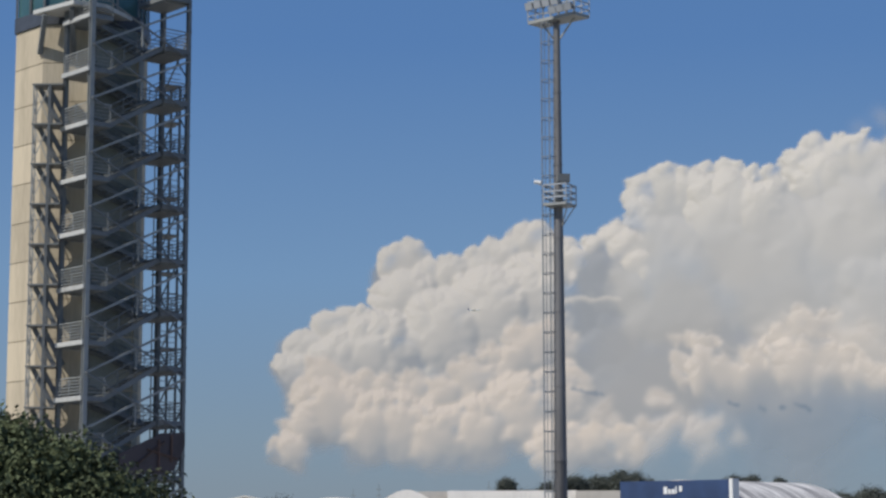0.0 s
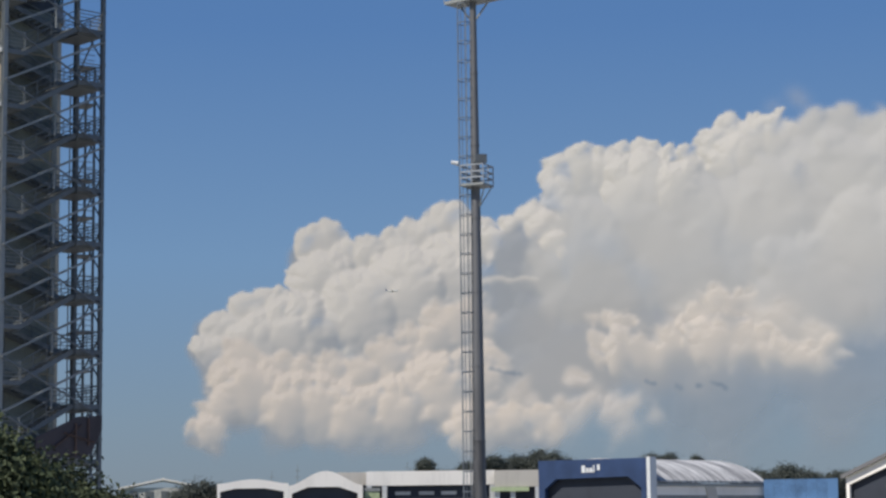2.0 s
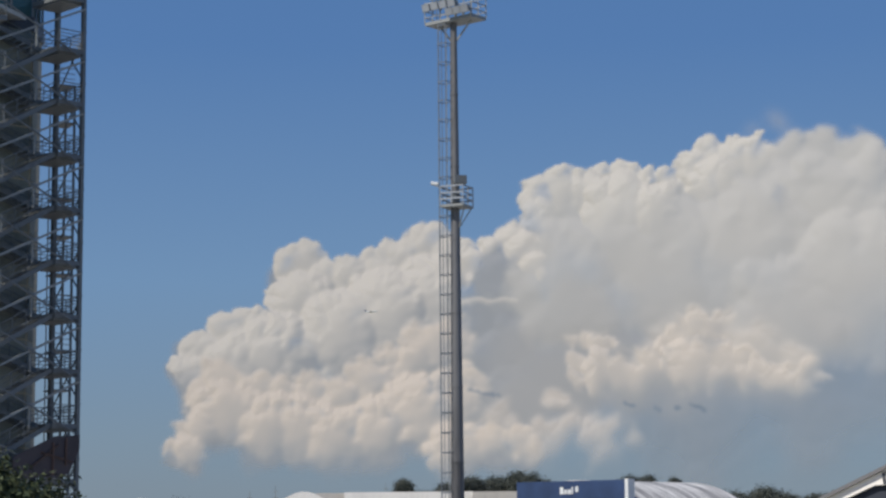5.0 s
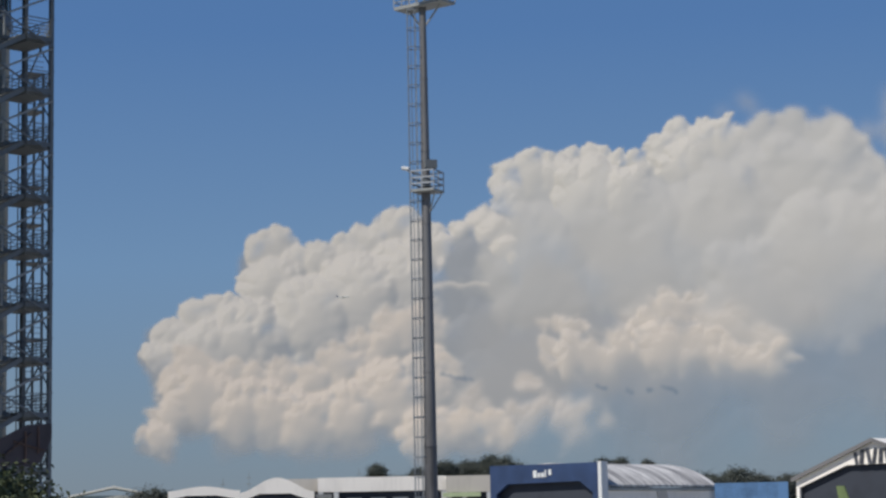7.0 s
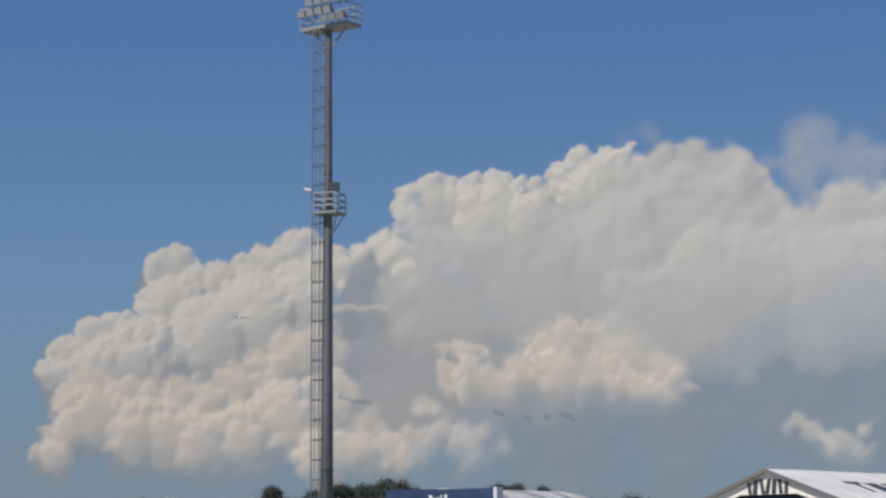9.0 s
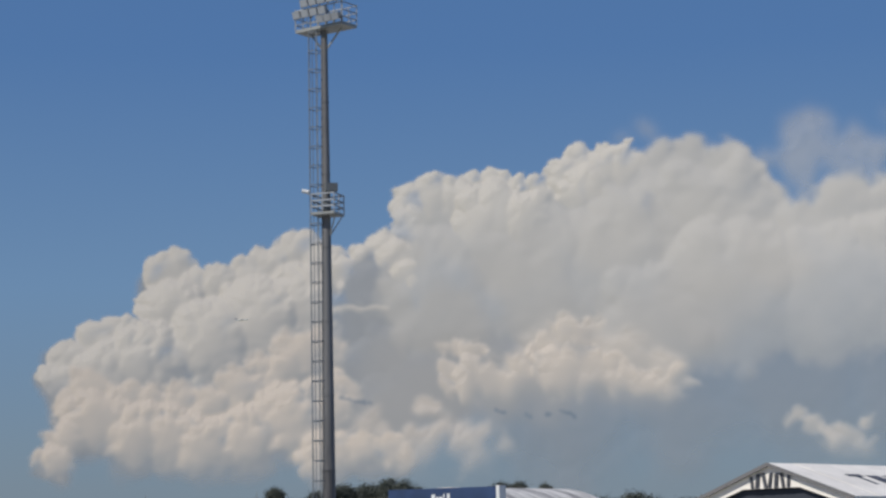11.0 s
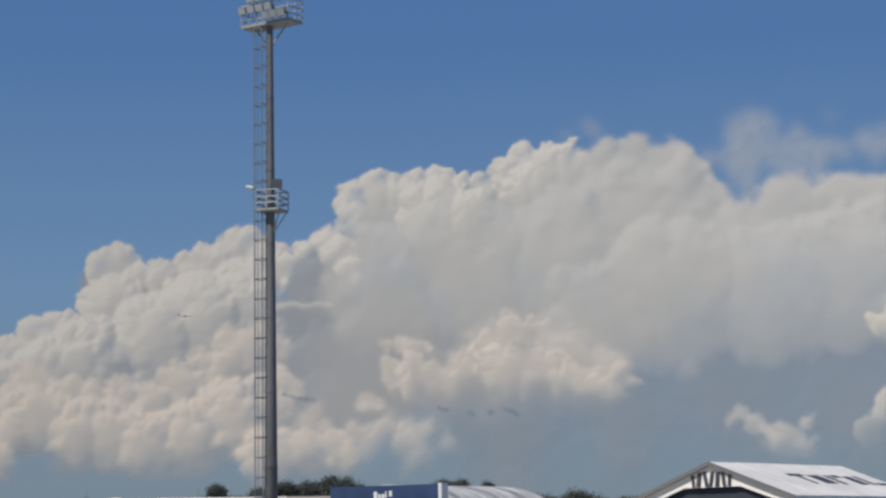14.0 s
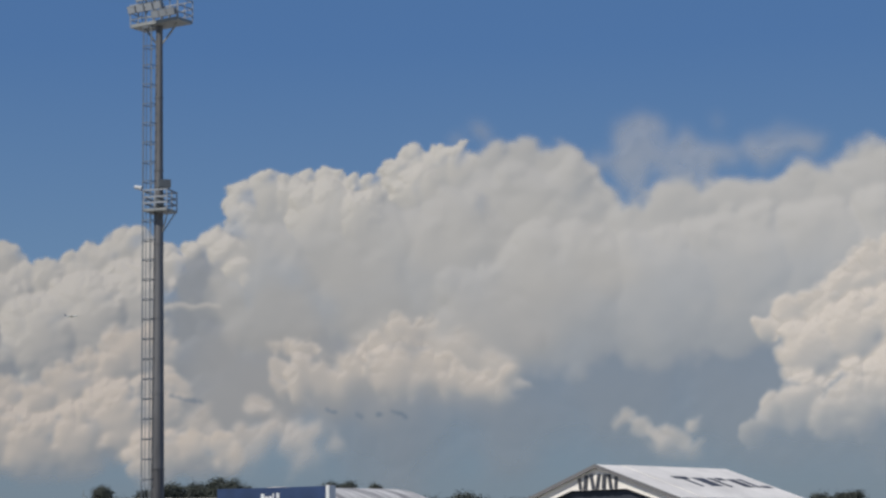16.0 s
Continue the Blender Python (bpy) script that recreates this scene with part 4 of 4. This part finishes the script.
prism(bm, octagon(RC + .7), ZC + 5.02, ZC + 5.6)
part("cab_roof", bm, SLAB, tower)

# outside stairs: along u (to the right and away), v (inwards)
STAIR = pose(.54, -7.75, 0, 0, 0, 31)
U, V, STOREY = 6.95, 2.9, 3.295
Z0 = EYE + 28.9


def spart(name, bm, mat, label="", parent=None):
    bmesh.ops.transform(bm, matrix=STAIR, verts=bm.verts[:])
    return part(name, bm, mat, parent or tower, label)


# right-hand posts take the dark steel, for the shade on that side
for u, v, w, mat in ((0, 0, .3, STEEL), (U, 0, .24, STEEL_DARK), (0, V, .26, STEEL_DARK), (U, V, .28, STEEL_DARK), (2.0, V, .16, STEEL_DARK)):
    bm = bmesh.new()
    top = Z0 + STOREY * 1.6
    h, f = w / 2, .03
    prism(bm, [(u + x, v + y) for x, y in ((-h, -h), (h, -h), (h, -h + f), (f, -h + f), (f, h - f), (h, h - f), (h, h), (-h, h), (-h, h - f), (-f, h - f), (-f, -h + f), (-h, -h + f))], 0, top)
    spart("stair_post", bm, mat)


def rail_run(a, b, bars, mat=STEEL, name="railing"):
    a, b = Vector(a), Vector(b)
    bm = bmesh.new()
    up = Vector((0, 0, 1.1))
    beam(bm, a + up, b + up, .05, .06)
    top_rail = spart(name, bm, mat)
    for i in range(bars - 1):
        dz = Vector((0, 0, 1.1 * (i + 1) / bars))
        bm = bmesh.new()
        beam(bm, a + dz, b + dz, .035, .045)
        spart("bar", bm, mat, parent=top_rail)
    n = max(1, round((b - a).length / 1.2))
    for i in range(n + 1):
        p = a.lerp(b, i / n)
        bm = bmesh.new()
        beam(bm, p, p + Vector((0, 0, 1.08)), .04, .04)
        spart("rail_post", bm, mat, parent=top_rail)


bm = bmesh.new()
box(bm, (0, 0, 0), (.34, 1.2, .04))
TREAD = bpy.data.meshes.new("tread")
bm.to_mesh(TREAD)
bm.free()
TREAD.materials.append(STEEL_DARK)
k = -1
while Z0 - STOREY * k > 1.5:
    zl = Z0 - STOREY * k
    zr = zl + STOREY / 2 + .42
    # landings; the left edge beam is paler, for the sun on that side
    bm = bmesh.new()
    box(bm, (.62, V / 2, zl - .16), (1.6, V + .2, .3))
    deck = spart("landing", bm, STEEL_DARK, "dark landing with a pale edge")
    bm = bmesh.new()
    box(bm, (-.22, V / 2, zl - .14), (.08, V + .2, .27))
    spart("edge_beam", bm, LIGHT_STEEL, "pale edge beam", deck)
    bm = bmesh.new()
    box(bm, (U - .85, V / 2, zr - .16), (1.9, V + .2, .3))
    box(bm, (U - .85, V / 2, zr - .36), (1.7, V - .3, .12))
    spart("landing", bm, STEEL_DARK, "dark steel landing")
    rail_run((-.1, .1, zl), (-.1, V, zl), 6)
    rail_run((0, -.05, zl), (1.4, -.05, zl), 5)
    # right-hand rails: their shade is put into the darker colour
    rail_run((U + .05, .1, zr), (U + .05, V, zr), 6, STEEL_DARK)
    rail_run((U - 1.75, -.05, zr), (U, -.05, zr), 5, STEEL_DARK)
    rail_run((U - 1.75, V, zr), (U, V, zr), 5, STEEL_DARK)
    # flights up to the right, then back to the left
    for (ua, za, ub, zb, v0, v1) in ((1.42, zl, U - 1.8, zr, .1, 1.3), (U - 1.8, zr, 1.42, zl + STOREY, 1.6, 2.8)):
        if zb > Z0 + STOREY * 1.6:
            continue
        bm = bmesh.new()
        beam(bm, (ua, v0, za - .12), (ub, v0, zb - .12), .05, .28)
        flight = spart("stair_flight", bm, STEEL_DARK, "dark steel stair flight")
        bm = bmesh.new()
        beam(bm, (ua, v1, za - .12), (ub, v1, zb - .12), .05, .28)
        spart("stringer", bm, STEEL_DARK, parent=flight)
        for i in range(10):
            c = (i + .5) / 10
            step = new("tread", TREAD)
            step.parent = flight
            step.matrix_local = STAIR @ Matrix.Translation((ua + (ub - ua) * c, (v0 + v1) / 2, za + (zb - za) * c))
        rail_run((ua, v0 if v0 < 1 else v1, za), (ub, v0 if v0 < 1 else v1, zb), 3, STEEL_DARK)
    # cross bracing on the outer face and the right side; rising bars pale as lit, falling ones dark as shaded
    for a, b, mat in (((0, -.2, zl - 1.95), (U, -.2, zl + STOREY - 1.95), STEEL), ((0, -.28, zl + STOREY - 1.95), (U, -.28, zl - 1.95), STEEL_DARK),
                      ((U + .15, 0, zl), (U + .15, V, zl + STOREY), STEEL_DARK), ((U + .2, V, zl), (U + .2, 0, zl + STOREY), STEEL_DARK)):
        if b[2] > Z0 + STOREY * 1.7:
            continue
        bm = bmesh.new()
        w = .07 if a[1] != b[1] else (.13 if a[2] < b[2] else .09)
        beam(bm, a, b, w, w)
        spart("brace", bm, mat)
    bm = bmesh.new()
    beam(bm, (U / 2, -.15, zl - 1.6), (U / 2, -.15, zl - .1), .08, .08)
    spart("hanger", bm, STEEL)
    k += 1
# dark cladding round the lowest flights
bm = bmesh.new()
extrude_profile(bm, [(2.3, 7.6), (2.3, 8.8), (5.2, 10.1), (6.9, 10.2), (6.9, 9.4), (6.2, 8.0), (5.6, 7.6)], pose(0, -.4, 0), 0.08)
spart("cladding_sheet", bm, CLADDING, "dark brown sheet cladding")
# rusty members of the lowest flight, before the cladding
for a, b in (((3.6, -.46, 8.3), (5.4, -.46, 9.6)), ((5.0, -.48, 7.8), (5.0, -.48, 9.7)), ((5.9, -.48, 8.4), (5.9, -.48, 10.0)), ((4.2, -.5, 9.1), (6.3, -.5, 8.6))):
    bm = bmesh.new()
    beam(bm, a, b, .09, .09)
    spart("rusty_member", bm, RUST, "rust-brown steel member")
# gallery edge under the cab
bm = bmesh.new()
prism(bm, [(-3.05, -4.2), (-.6, -7.2), (1.4, -6.4), (3.0, -3.6), (0, -3.4)], 35.85, 36.1)
part("gallery_slab", bm, LIGHT_STEEL, tower, "pale gallery slab")
# dark struts added where the gallery slab throws its shadow on the shaft
for p, q in (((-2.6, -3.3, 33.6), (-2.3, -4.9, 35.7)), ((-.5, -4.0, 33.2), (-.7, -6.6, 35.7))):
    bm = bmesh.new()
    beam(bm, p, q, .3, .3)
    part("gallery_bracket", bm, STEEL_DARK, tower)
# dark panels on the shaft behind the stairs
oc = octagon(RC)
for i0 in (2, 3):
    p, q = Vector((*oc[i0], 0)), Vector((*oc[i0 + 1], 0))
    if i0 == 3:
        q = p.lerp(q, .6)
    d = (q - p).normalized()
    out_n = Vector((d.y, -d.x, 0)) * .05
    z = 3.0
    while z < ZC - 1.5:
        bm = bmesh.new()
        a3, b3 = p + d * .08, q - d * .08
        vs = [bm.verts.new(v) for v in (a3, b3, b3 + out_n, a3 + out_n)]
        f = bm.faces.new(vs)
        r = bmesh.ops.extrude_face_region(bm, geom=[f])
        bmesh.ops.translate(bm, vec=(0, 0, 3.2), verts=[v for v in r["geom"] if isinstance(v, bmesh.types.BMVert)])
        bmesh.ops.translate(bm, vec=(0, 0, z), verts=bm.verts[:])
        bmesh.ops.recalc_face_normals(bm, faces=bm.faces[:])
        part("shaft_panel", bm, SHAFT, tower, "dark panel on the shaft")
        z += 3.295


# slim lattice scaffolds beside the stairs and behind them
def lattice(corners, deck, top, braced=True):
    for i, (x, y) in enumerate(corners):
        bm = bmesh.new()
        w = .08 if i in (0, 3) else .16
        beam(bm, (x, y, 0), (x, y, top), w, w)
        part("lattice_post", bm, STEEL if i in (0, 3) else STEEL_DARK, tower)
    z = top
    while z > 2:
        bm = bmesh.new()
        prism(bm, deck, z - .08, z)
        part("lattice_platform", bm, STEEL_DARK, tower)
        for (x0, y0), (x1, y1) in ((corners[0], corners[1]), (corners[3], corners[0])) if braced else ():
            for za, zb in ((z - 2.4, z - .1), (z - .1, z - 2.4)):
                bm = bmesh.new()
                beam(bm, (x0, y0, za), (x1, y1, zb), .05, .05)
                part("lattice_brace", bm, STEEL, tower)
        for dz in (.4, .75, 1.1) if not braced else ():
            bm = bmesh.new()
            beam(bm, (*corners[0], z + dz), (*corners[1], z + dz), .04, .04)
            part("lattice_rail", bm, STEEL_DARK, tower)
        if braced:
            for k in (0, .55):
                bm = bmesh.new()
                beam(bm, (-2.5 + k, -4.75, z - .1), (-1.25 + k, -4.75, z - 2.35), .12, .3)
                part("lattice_stringer", bm, STEEL_DARK, tower)
        z -= 2.45


lattice([(-2.85, -5.5), (-1.9, -5.7), (-1.75, -4.5), (-2.7, -4.4)], [(-2.95, -5.55), (-1.15, -5.95), (-.9, -4.15), (-2.75, -4.2)], 31.2)
lattice([(5.2, 1.2), (6.3, 1.6), (5.8, 3.0), (4.8, 2.6)], [(5.1, 1.1), (6.4, 1.5), (5.9, 3.1), (4.7, 2.6)], 33.0, False)

# ---- aircraft far off in the sky ----
x, y = at(0.9, 3800)
af = empty("airliner", pose(x, y, EYE + 3800 * math.tan(radians(6.6)), 0, -4, -2), "small distant airliner climbing before the cloud", "aircraft")
bm = bmesh.new()
tube(bm, (-9, 0, 0), (7.5, 0, 0), 1.1, 1.1, 12)
tube(bm, (7.5, 0, 0), (10, 0, -.2), 1.1, .3, 12)
tube(bm, (-13, 0, .7), (-9, 0, 0), .25, 1.1, 12)
part("fuselage", bm, WHITE_STEEL, af)
for s in (-1, 1):
    bm = bmesh.new()
    prism(bm, [(2.5, s * .8), (-1.5, s * .8), (-4.2, s * 11), (-2.8, s * 11)][::s], -.5, -.2)
    part("wing", bm, STEEL, af)
bm = bmesh.new()
extrude_profile(bm, [(-9.5, .8), (-12.6, 4.6), (-13.8, 4.6), (-12.8, .8)], pose(0, -.15, 0), .3)
part("tail_fin", bm, BLUE_SHEET, af)
